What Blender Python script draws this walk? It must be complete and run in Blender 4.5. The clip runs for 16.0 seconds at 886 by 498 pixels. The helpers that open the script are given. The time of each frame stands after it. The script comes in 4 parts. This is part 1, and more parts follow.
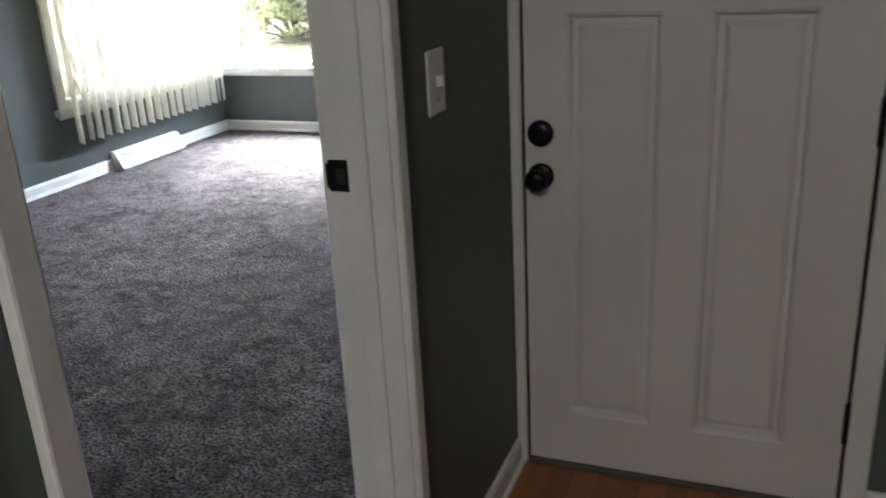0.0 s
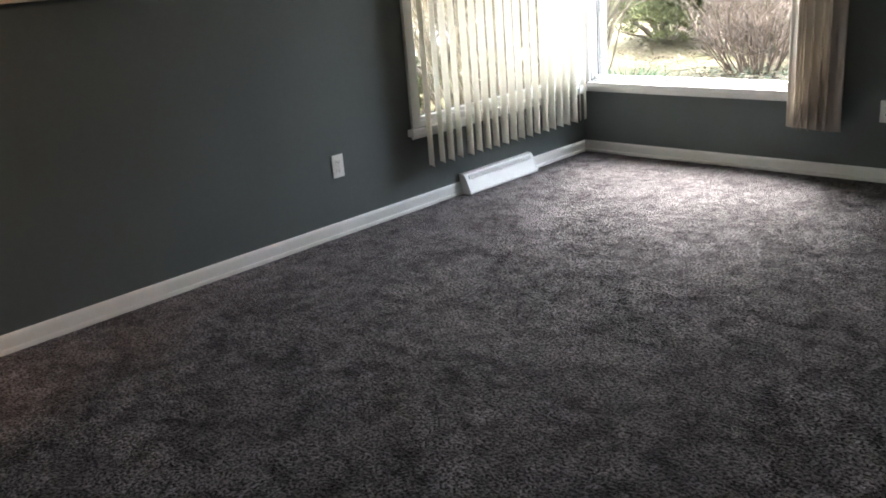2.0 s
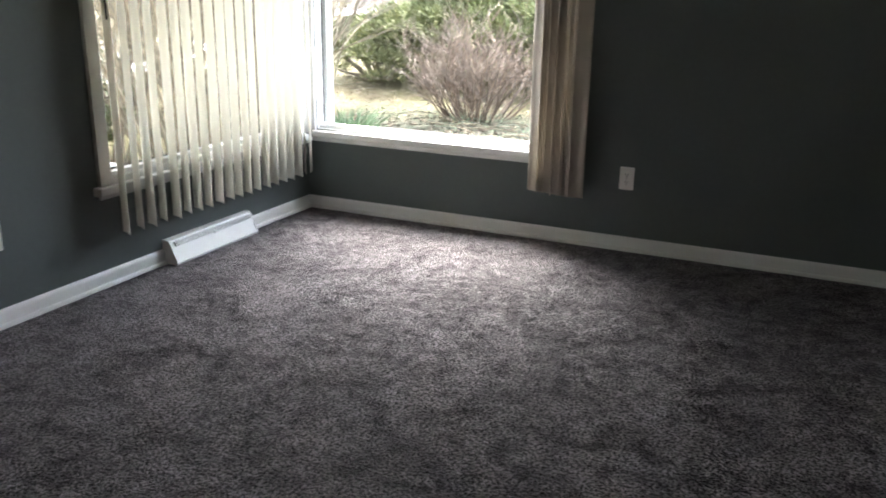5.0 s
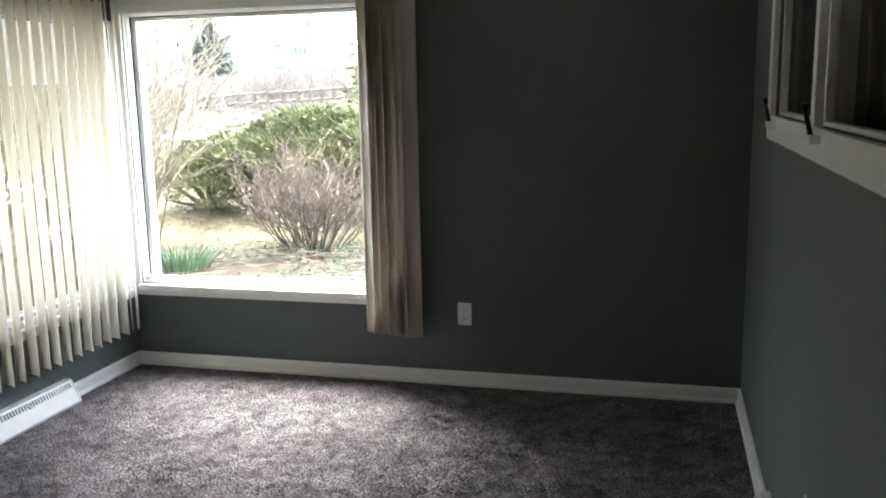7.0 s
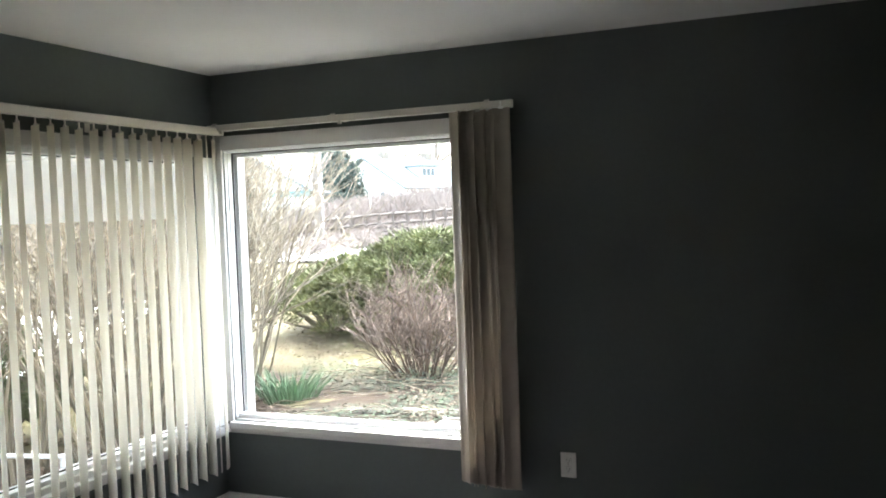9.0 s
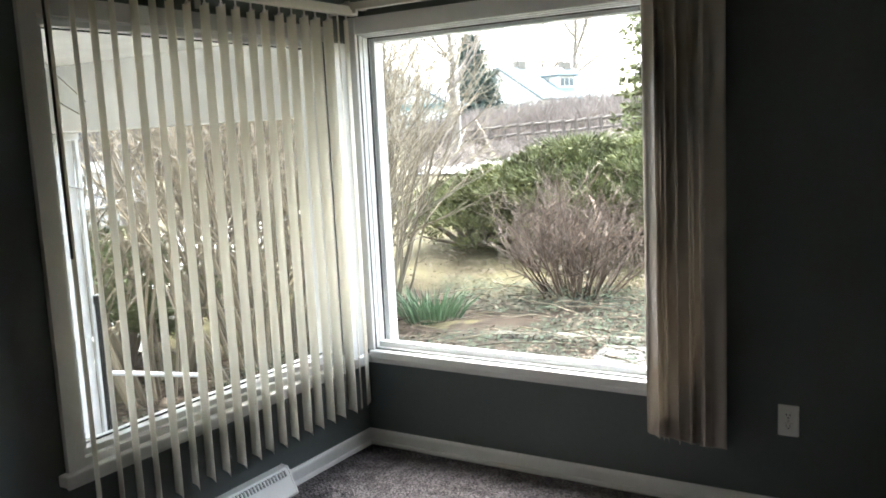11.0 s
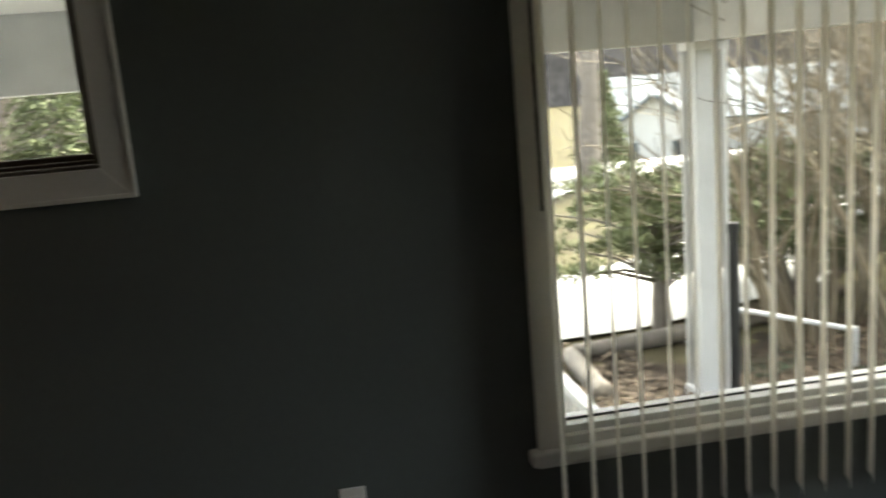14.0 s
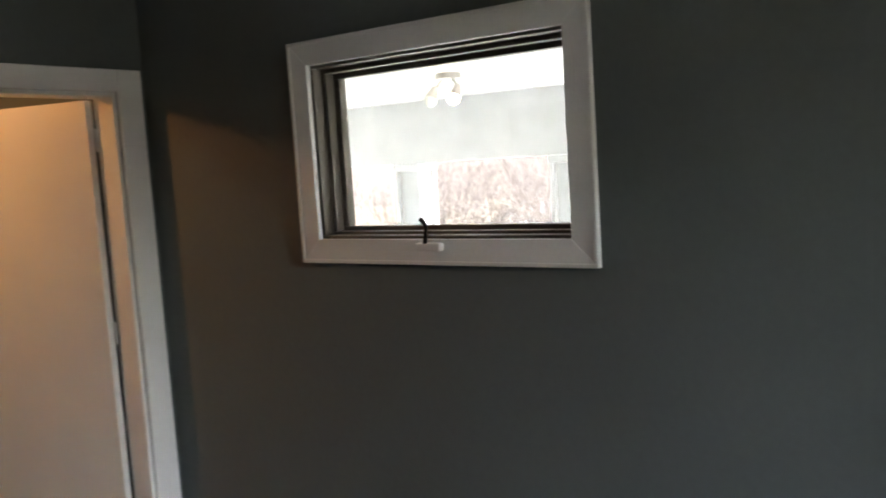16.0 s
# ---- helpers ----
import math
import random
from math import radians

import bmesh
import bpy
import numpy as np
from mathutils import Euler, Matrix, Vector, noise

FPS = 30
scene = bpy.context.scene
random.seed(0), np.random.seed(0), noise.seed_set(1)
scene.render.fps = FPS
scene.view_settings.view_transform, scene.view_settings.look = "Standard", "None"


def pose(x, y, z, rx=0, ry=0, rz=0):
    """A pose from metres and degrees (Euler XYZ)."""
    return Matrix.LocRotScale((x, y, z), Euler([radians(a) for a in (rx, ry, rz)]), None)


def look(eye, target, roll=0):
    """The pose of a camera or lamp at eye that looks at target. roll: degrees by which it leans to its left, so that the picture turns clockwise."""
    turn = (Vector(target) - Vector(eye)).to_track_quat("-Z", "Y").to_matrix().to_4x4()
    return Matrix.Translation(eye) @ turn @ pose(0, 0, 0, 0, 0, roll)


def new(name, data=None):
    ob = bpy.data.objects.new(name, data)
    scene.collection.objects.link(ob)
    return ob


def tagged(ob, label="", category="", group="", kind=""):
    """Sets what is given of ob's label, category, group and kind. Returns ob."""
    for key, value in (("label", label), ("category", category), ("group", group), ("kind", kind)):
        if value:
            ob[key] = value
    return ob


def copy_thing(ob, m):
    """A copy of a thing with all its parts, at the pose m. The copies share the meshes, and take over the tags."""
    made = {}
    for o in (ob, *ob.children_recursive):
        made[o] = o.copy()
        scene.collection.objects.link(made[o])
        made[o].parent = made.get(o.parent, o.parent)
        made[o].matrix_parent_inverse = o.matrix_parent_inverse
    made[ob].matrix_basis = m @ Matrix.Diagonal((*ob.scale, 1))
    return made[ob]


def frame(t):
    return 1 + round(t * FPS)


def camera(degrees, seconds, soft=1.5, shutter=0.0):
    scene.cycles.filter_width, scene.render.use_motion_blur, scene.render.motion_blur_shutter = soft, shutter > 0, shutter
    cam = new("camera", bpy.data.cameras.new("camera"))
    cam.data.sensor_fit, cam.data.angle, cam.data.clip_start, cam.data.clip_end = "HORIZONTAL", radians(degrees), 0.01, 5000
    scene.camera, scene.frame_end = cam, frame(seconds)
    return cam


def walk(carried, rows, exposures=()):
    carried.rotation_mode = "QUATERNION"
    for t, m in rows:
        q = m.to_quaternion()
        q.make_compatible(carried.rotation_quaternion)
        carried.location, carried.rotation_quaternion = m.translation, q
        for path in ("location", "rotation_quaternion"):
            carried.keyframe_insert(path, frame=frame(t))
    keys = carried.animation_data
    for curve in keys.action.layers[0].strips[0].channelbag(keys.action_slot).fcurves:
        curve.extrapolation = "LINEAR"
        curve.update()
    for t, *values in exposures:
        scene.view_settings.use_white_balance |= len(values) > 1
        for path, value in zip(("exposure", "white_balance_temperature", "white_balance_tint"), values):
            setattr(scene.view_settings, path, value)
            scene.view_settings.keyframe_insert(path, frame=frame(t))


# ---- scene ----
cam = camera(54.6, 16.0, soft=1.8, shutter=0.3)
PATH = [
    (0, (4.099, -5.681, 1.313), (3.391, -3.935, 0.641), -3.1),
    (0.5, (3.965, -5.461, 1.308), (3.069, -3.796, 0.656), -2.4),
    (1, (3.913, -5.263, 1.32), (2.73, -3.771, 0.71), -4.3),
    (1.5, (3.774, -5.142, 1.306), (2.438, -3.781, 0.704), -5.2),
    (2, (3.536, -5.0, 1.358), (2.21, -3.69, 0.735), -4.7),
    (2.5, (3.479, -4.933, 1.361), (2.12, -3.632, 0.683), -3.4),
    (3, (3.429, -4.731, 1.311), (1.94, -3.565, 0.661), -5.5),
    (3.5, (3.312, -4.635, 1.258), (1.887, -3.359, 0.673), -6.1),
    (4, (3.159, -4.543, 1.327), (1.957, -3.059, 0.731), -3.1),
    (6.3, (2.946, -4.368, 1.425), (2.438, -2.501, 0.92), -0.8),
    (6.5, (2.986, -4.348, 1.467), (2.504, -2.464, 1.0), -1.0),
    (7, (3.001, -4.32, 1.564), (2.509, -2.415, 1.202), -1.1),
    (7.5, (3.013, -4.321, 1.597), (2.486, -2.409, 1.332), -0.8),
    (8, (3.036, -4.315, 1.652), (2.452, -2.407, 1.525), -0.7),
    (8.2, (3.097, -4.26, 1.697), (2.454, -2.369, 1.61), -1.0),
    (10.3, (2.77, -3.616, 1.508), (1.812, -1.876, 1.276), -3.1),
    (10.5, (2.698, -3.56, 1.555), (1.687, -1.855, 1.29), -3.3),
    (11, (2.576, -3.337, 1.549), (1.525, -1.658, 1.276), -2.8),
    (11.5, (2.468, -3.152, 1.538), (1.353, -1.519, 1.237), -2.3),
    (12, (2.523, -2.947, 1.54), (1.271, -1.421, 1.216), -2.8),
    (12.5, (2.52, -2.749, 1.561), (1.154, -1.332, 1.203), -2.1),
    (13, (2.4, -2.579, 1.588), (0.858, -1.36, 1.218), -1.9),
    (13.5, (2.347, -2.448, 1.592), (0.592, -1.582, 1.178), -2.8),
    (14, (2.313, -2.281, 1.57), (0.374, -1.974, 1.178), -4.8),
    (14.5, (2.205, -2.19, 1.66), (0.247, -2.375, 1.303), -4.3),
    (15, (2.167, -1.975, 1.606), (0.237, -2.475, 1.448), -4.6),
    (15.5, (2.156, -1.849, 1.609), (0.354, -2.696, 1.425), -3.3),
    (16, (2.147, -1.697, 1.648), (0.527, -2.853, 1.447), -3.7),
]
EXPOSURES = [(0, 5.8, 6200, 5), (0.5, 5.5, 6300, 5), (1.0, 5.25, 6500, 6), (2.0, 4.65, 6500, 6), (3.0, 4.6, 6500, 6), (3.5, 4.8, 6500, 5), (4.0, 4.5, 6500, 6), (4.2, 4.45, 6500, 6), (6.3, 4.42, 6400, 6), (7, 4.55, 6400, 6), (8.2, 4.35, 6300, 6),
             (10.5, 3.85, 6400, 5), (12.0, 3.4, 6500, 4), (13, 3.1, 6600, 4), (13.5, 3.0, 6800, 4), (14.3, 3.05, 7300, 1), (15, 4.2, 6800, 8), (16, 4.7, 6500, 9)]
walk(cam, [(t, look(eye, target, roll)) for t, eye, target, roll in PATH], exposures=EXPOSURES)

# ---- light ----
world = bpy.data.worlds.new("world")
scene.world = world
world.use_nodes = True
wn = world.node_tree.nodes
wl = world.node_tree.links
sky = wn.new("ShaderNodeTexSky")
sky.sky_type = "NISHITA"
sky.sun_disc = False
sky.sun_elevation = radians(58)
sky.sun_rotation = radians(-32)
sky.air_density, sky.dust_density, sky.ozone_density = 1.0, 3.5, 1.0
hs = wn.new("ShaderNodeHueSaturation")
hs.inputs["Saturation"].default_value = 0.5
wl.new(sky.outputs[0], hs.inputs["Color"])
wl.new(hs.outputs[0], wn["Background"].inputs["Color"])
wn["Background"].inputs["Strength"].default_value = 0.15

sun = bpy.data.lights.new("sun", "SUN")
sun.energy, sun.angle, sun.color = 1.1, radians(40), (1.0, 0.99, 0.98)
new("sun", sun).matrix_world = look((-5, 8, 15.1), (0, 0, 0))

warm = bpy.data.lights.new("side_room_lamp", "POINT")
warm.energy, warm.color, warm.shadow_soft_size = 0.8, (1.0, 0.38, 0.09), 0.06
new("side_room_lamp", warm).matrix_world = pose(1.15, -5.5, 2.2)
# added fill for the hall, standing in for daylight from elsewhere
hall_fill = bpy.data.lights.new("hall_fill", "POINT")
hall_fill.energy, hall_fill.color, hall_fill.shadow_soft_size = 0.65, (0.97, 0.98, 1.0), 0.08
new("hall_fill", hall_fill).matrix_world = pose(4.15, -7.1, 2.2)


# ---- materials ----
def mat(name, color, rough=0.6, metal=0.0, vary=0.0, scale=6.0, bump=0.0, bscale=200.0, spec=0.5, tint=None, fine=0.0, fscale=90.0):
    m = bpy.data.materials.new(name)
    m.use_nodes = True
    nt = m.node_tree
    n, l = nt.nodes, nt.links
    b = n["Principled BSDF"]
    b.inputs["Roughness"].default_value = rough
    b.inputs["Metallic"].default_value = metal
    b.inputs["Specular IOR Level"].default_value = spec
    co = n.new("ShaderNodeTexCoord")
    b.inputs["Base Color"].default_value = (*color, 1)
    if vary or fine:
        a = n.new("ShaderNodeTexNoise")
        a.inputs["Scale"].default_value = scale
        a.inputs["Detail"].default_value = 6
        l.new(co.outputs["Object"], a.inputs["Vector"])
        f = n.new("ShaderNodeTexNoise")
        f.inputs["Scale"].default_value = fscale
        f.inputs["Detail"].default_value = 3
        l.new(co.outputs["Object"], f.inputs["Vector"])
        r = n.new("ShaderNodeMapRange")
        r.inputs["From Min"].default_value, r.inputs["From Max"].default_value = 0.3, 0.7
        r.inputs["To Min"].default_value, r.inputs["To Max"].default_value = 1 - vary, 1 + vary
        l.new(a.outputs["Fac"], r.inputs["Value"])
        r2 = n.new("ShaderNodeMapRange")
        r2.inputs["From Min"].default_value, r2.inputs["From Max"].default_value = 0.3, 0.7
        r2.inputs["To Min"].default_value, r2.inputs["To Max"].default_value = 1 - fine, 1 + fine
        l.new(f.outputs["Fac"], r2.inputs["Value"])
        mu = n.new("ShaderNodeMath")
        mu.operation = "MULTIPLY"
        l.new(r.outputs[0], mu.inputs[0])
        l.new(r2.outputs[0], mu.inputs[1])
        mx = n.new("ShaderNodeMix")
        mx.data_type = "RGBA"
        mx.inputs["A"].default_value = (*color, 1)
        mx.inputs["B"].default_value = (*(tint or color), 1)
        l.new(a.outputs["Fac"], mx.inputs["Factor"])
        vm = n.new("ShaderNodeVectorMath")
        vm.operation = "SCALE"
        l.new(mx.outputs["Result"], vm.inputs[0])
        l.new(mu.outputs[0], vm.inputs["Scale"])
        l.new(vm.outputs[0], b.inputs["Base Color"])
    if bump:
        t = n.new("ShaderNodeTexNoise")
        t.inputs["Scale"].default_value = bscale
        t.inputs["Detail"].default_value = 4
        l.new(co.outputs["Object"], t.inputs["Vector"])
        bp = n.new("ShaderNodeBump")
        bp.inputs["Strength"].default_value = bump
        bp.inputs["Distance"].default_value = 0.01
        l.new(t.outputs["Fac"], bp.inputs["Height"])
        l.new(bp.outputs[0], b.inputs["Normal"])
    return m


def add_random(m, amount):
    """Varies a material's brightness from object to object."""
    nt = m.node_tree
    b = nt.nodes["Principled BSDF"]
    info = nt.nodes.new("ShaderNodeObjectInfo")
    r = nt.nodes.new("ShaderNodeMapRange")
    r.inputs["To Min"].default_value, r.inputs["To Max"].default_value = 1 - amount, 1 + amount
    nt.links.new(info.outputs["Random"], r.inputs["Value"])
    vm = nt.nodes.new("ShaderNodeVectorMath")
    vm.operation = "SCALE"
    sock = b.inputs["Base Color"]
    if sock.links:
        nt.links.new(sock.links[0].from_socket, vm.inputs[0])
    else:
        vm.inputs[0].default_value = sock.default_value[:3]
    nt.links.new(r.outputs[0], vm.inputs["Scale"])
    nt.links.new(vm.outputs[0], sock)
    return m


def thin(m, amount, color):
    """Lets light through a thin sheet."""
    nt = m.node_tree
    b, out = nt.nodes["Principled BSDF"], nt.nodes["Material Output"]
    tr = nt.nodes.new("ShaderNodeBsdfTranslucent")
    tr.inputs["Color"].default_value = (*color, 1)
    mx = nt.nodes.new("ShaderNodeMixShader")
    mx.inputs[0].default_value = amount
    nt.links.new(b.outputs[0], mx.inputs[1])
    nt.links.new(tr.outputs[0], mx.inputs[2])
    nt.links.new(mx.outputs[0], out.inputs["Surface"])
    return m


def glass_mat(name, tint=(1, 1, 1)):
    m = bpy.data.materials.new(name)
    m.use_nodes = True
    n, l = m.node_tree.nodes, m.node_tree.links
    n.remove(n["Principled BSDF"])
    t = n.new("ShaderNodeBsdfTransparent")
    t.inputs["Color"].default_value = (*tint, 1)
    g = n.new("ShaderNodeBsdfGlossy")
    g.inputs["Roughness"].default_value = 0.02
    lw = n.new("ShaderNodeLayerWeight")
    pw = n.new("ShaderNodeMath")
    pw.operation = "POWER"
    pw.inputs[1].default_value = 5.0
    l.new(lw.outputs["Facing"], pw.inputs[0])
    fr = n.new("ShaderNodeMath")
    fr.operation = "MULTIPLY_ADD"
    fr.inputs[1].default_value, fr.inputs[2].default_value = 0.25, 0.015
    l.new(pw.outputs[0], fr.inputs[0])
    mx = n.new("ShaderNodeMixShader")
    l.new(fr.outputs[0], mx.inputs[0])
    l.new(t.outputs[0], mx.inputs[1])
    l.new(g.outputs[0], mx.inputs[2])
    l.new(mx.outputs[0], n["Material Output"].inputs["Surface"])
    return m


def glow(name, color, strength):
    m = bpy.data.materials.new(name)
    m.use_nodes = True
    b = m.node_tree.nodes["Principled BSDF"]
    b.inputs["Base Color"].default_value = (*color, 1)
    b.inputs["Emission Color"].default_value = (*color, 1)
    b.inputs["Emission Strength"].default_value = strength
    return m


M = {}
M["wall"] = mat("blue_grey_wall_paint", (0.112, 0.129, 0.126), 0.6, spec=0.3, vary=0.05, scale=1.6, bump=0.12, bscale=260, fine=0.03, fscale=40)
M["ceiling"] = mat("white_ceiling_paint", (0.74, 0.73, 0.71), 0.8, vary=0.03, scale=2, bump=0.15, bscale=180)
M["trim"] = mat("white_trim_paint", (0.76, 0.757, 0.74), 0.35, vary=0.03, scale=3, bump=0.05, bscale=60, fine=0.02)
M["door"] = mat("white_door_paint", (0.68, 0.665, 0.635), 0.4, vary=0.03, scale=3, bump=0.08, bscale=70)
M["white_plastic"] = mat("white_plastic", (0.78, 0.77, 0.74), 0.3)
M["dark"] = mat("dark_slot", (0.02, 0.02, 0.02), 0.6)
M["black"] = mat("oil_rubbed_black_metal", (0.012, 0.012, 0.013), 0.35, metal=0.6, vary=0.1, scale=30)
M["screw"] = mat("steel_screw", (0.55, 0.53, 0.5), 0.35, metal=1.0)
M["vent"] = mat("white_enamel", (0.78, 0.78, 0.76), 0.35, vary=0.02, scale=8)
M["slat"] = thin(mat("cream_vinyl", (0.78, 0.76, 0.7), 0.45, vary=0.04, scale=5, fine=0.02, fscale=200), 0.58, (0.92, 0.89, 0.81))
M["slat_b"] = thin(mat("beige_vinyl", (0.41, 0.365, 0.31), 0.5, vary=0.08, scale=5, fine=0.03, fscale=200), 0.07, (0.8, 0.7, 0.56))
M["rail"] = mat("ivory_rail", (0.6, 0.57, 0.52), 0.4)
M["vinyl"] = mat("white_window_vinyl", (0.78, 0.79, 0.79), 0.35, vary=0.02, scale=4)
M["gasket"] = mat("black_gasket", (0.02, 0.02, 0.02), 0.7)
M["glass"] = glass_mat("window_glass")
M["brown_frame"] = mat("dark_wood_jamb", (0.1, 0.085, 0.068), 0.5, vary=0.2, scale=9, bump=0.1, bscale=80)
M["hardwood"] = mat("orange_oak", (0.38, 0.125, 0.035), 0.28, vary=0.18, scale=7, tint=(0.22, 0.08, 0.025), fine=0.08, fscale=60)
add_random(M["hardwood"], 0.2)
M["carpet"] = mat("mauve_grey_carpet", (0.12, 0.105, 0.11), 0.9, spec=0.08)


def pile(m, light, dark):
    """Cut pile: brushed patches, and tufts."""
    n, l = m.node_tree.nodes, m.node_tree.links
    b = n["Principled BSDF"]
    co = n.new("ShaderNodeTexCoord")

    def noise_at(scale, detail, distort=0.0):
        t = n.new("ShaderNodeTexNoise")
        t.inputs["Scale"].default_value, t.inputs["Detail"].default_value, t.inputs["Distortion"].default_value = scale, detail, distort
        l.new(co.outputs["Object"], t.inputs["Vector"])
        return t.outputs["Fac"]
    patch, mid, tuft = noise_at(4.5, 5, 1.0), noise_at(17, 5, 0.6), noise_at(100, 3, 0.4)
    ramp = n.new("ShaderNodeValToRGB")
    ramp.color_ramp.elements[0].position, ramp.color_ramp.elements[1].position = 0.37, 0.63
    ramp.color_ramp.elements[0].color, ramp.color_ramp.elements[1].color = (*dark, 1), (*light, 1)
    mixed = n.new("ShaderNodeMath")
    mixed.operation = "MULTIPLY_ADD"
    mixed.inputs[1].default_value = 0.5
    l.new(mid, mixed.inputs[0])
    half = n.new("ShaderNodeMath")
    half.operation = "MULTIPLY"
    half.inputs[1].default_value = 0.5
    l.new(patch, half.inputs[0])
    l.new(half.outputs[0], mixed.inputs[2])
    l.new(mixed.outputs[0], ramp.inputs[0])
    r = n.new("ShaderNodeMapRange")
    r.inputs["From Min"].default_value, r.inputs["From Max"].default_value = 0.39, 0.61
    r.inputs["To Min"].default_value, r.inputs["To Max"].default_value = 0.12, 1.88
    l.new(tuft, r.inputs["Value"])
    vm = n.new("ShaderNodeVectorMath")
    vm.operation = "SCALE"
    l.new(ramp.outputs[0], vm.inputs[0])
    l.new(r.outputs[0], vm.inputs["Scale"])
    l.new(vm.outputs[0], b.inputs["Base Color"])
    b1, b2 = n.new("ShaderNodeBump"), n.new("ShaderNodeBump")
    b1.inputs["Strength"].default_value, b1.inputs["Distance"].default_value = 0.5, 0.03
    l.new(mixed.outputs[0], b1.inputs["Height"])
    b2.inputs["Strength"].default_value, b2.inputs["Distance"].default_value = 1.0, 0.035
    l.new(tuft, b2.inputs["Height"])
    l.new(b1.outputs[0], b2.inputs["Normal"])
    l.new(b2.outputs[0], b.inputs["Normal"])
    b.inputs["Sheen Weight"].default_value = 0.12
    b.inputs["Sheen Roughness"].default_value = 0.4


pile(M["carpet"], (0.19, 0.167, 0.174), (0.04, 0.034, 0.036))
M["porch"] = mat("grey_porch_paint", (0.5, 0.5, 0.48), 0.6, vary=0.06, scale=3)
M["white_wood"] = mat("white_exterior_paint", (0.64, 0.64, 0.63), 0.5, vary=0.08, scale=5, fine=0.04)


# ---- mesh helpers ----
def box_into(bm, x0, y0, z0, x1, y1, z1, bevel=0.0):
    r = bmesh.ops.create_cube(bm, size=1)
    vs = r["verts"]
    bmesh.ops.scale(bm, vec=(abs(x1 - x0), abs(y1 - y0), abs(z1 - z0)), verts=vs)
    bmesh.ops.translate(bm, vec=((x0 + x1) / 2, (y0 + y1) / 2, (z0 + z1) / 2), verts=vs)
    if bevel:
        es = list({e for v in vs for e in v.link_edges})
        bmesh.ops.bevel(bm, geom=es, offset=bevel, segments=2, profile=0.5, affect="EDGES")
    return bm


def box(x0, y0, z0, x1, y1, z1, bevel=0.0):
    return box_into(bmesh.new(), x0, y0, z0, x1, y1, z1, bevel)


def boxes(*list_of):
    bm = bmesh.new()
    for b in list_of:
        box_into(bm, *b)
    return bm


def cyl_into(bm, p, q, r0, r1=None, n=16):
    p, q = Vector(p), Vector(q)
    d = q - p
    m = Matrix.Translation((p + q) / 2) @ d.to_track_quat("Z", "Y").to_matrix().to_4x4()
    bmesh.ops.create_cone(bm, cap_ends=True, segments=n, radius1=r0, radius2=r0 if r1 is None else r1, depth=d.length, matrix=m)
    return bm


def cyl(p, q, r0, r1=None, n=16):
    return cyl_into(bmesh.new(), p, q, r0, r1, n)


def sweep(profile, p, q, up=(0, 0, 1)):
    """A straight moulding: profile of (out, up) pairs swept from p to q; out is to the left of p to q."""
    bm = bmesh.new()
    p, q, up = Vector(p), Vector(q), Vector(up)
    out = up.cross((q - p).normalized())
    a = [bm.verts.new(p + out * o + up * u) for o, u in profile]
    b = [bm.verts.new(q + out * o + up * u) for o, u in profile]
    n = len(profile)
    for i in range(n):
        bm.faces.new((a[i], a[(i + 1) % n], b[(i + 1) % n], b[i]))
    bm.faces.new(a[::-1])
    bm.faces.new(b)
    bmesh.ops.recalc_face_normals(bm, faces=bm.faces)
    return bm


def put(name, bm, material, smooth=False):
    me = bpy.data.meshes.new(name)
    bm.to_mesh(me)
    bm.free()
    if smooth:
        me.shade_smooth()
    me.materials.append(material)
    return new(name, me)


def part(name, bm, material, parent, label="", smooth=False):
    ob = put(name, bm, material, smooth)
    ob.parent = parent
    if label:
        ob["label"] = label
    return ob


def thing(name, label, category, group="", at=(0, 0, 0)):
    ob = new(name)
    ob.location = at
    return tagged(ob, label, category, group)


def structure(name, bm, material, label="", category=""):
    return tagged(put(name, bm, material), label, category, kind="structure")


def raw(name, verts, faces, material, parent=None, label=""):
    me = bpy.data.meshes.new(name)
    me.from_pydata(verts, [], faces)
    me.materials.append(material)
    ob = new(name, me)
    if parent:
        ob.parent = parent
    if label:
        ob["label"] = label
    return ob


# ---- the shell ----
W, H, DH = 3.405, 2.44, 3.515
YE, YS = -4.63, -5.42
# wall with the blinds and the small awning window, facing the porch
AW = (-3.728, -2.778, 1.414, 1.996)
AG = (-1.613, -0.178, 0.494, 1.978)
T = 0.16
structure("wall_west", boxes(
    (-T, -7.2, 0, 0, AW[0], H), (-T, AW[0], 0, 0, AW[1], AW[2]), (-T, AW[0], AW[3], 0, AW[1], H),
    (-T, AW[1], 0, 0, AG[0], H), (-T, AG[0], 0, 0, AG[1], AG[2]), (-T, AG[0], AG[3], 0, AG[1], H),
    (-T, AG[1], 0, 0, 0, H)), M["wall"], "blue-grey painted wall with two windows", "wall")
BG = (0.07, 1.55, 0.497, 2.014)
structure("wall_north", boxes(
    (-T, 0, 0, BG[0], T, H), (BG[0], 0, 0, BG[1], T, BG[2]), (BG[0], 0, BG[3], BG[1], T, H), (BG[1], 0, 0, 5.0, T, H)),
    M["wall"], "blue-grey painted wall with a picture window", "wall")
DG = (-2.66, -0.85, 1.45, 2.02)
DO = (-5.19, -4.439)
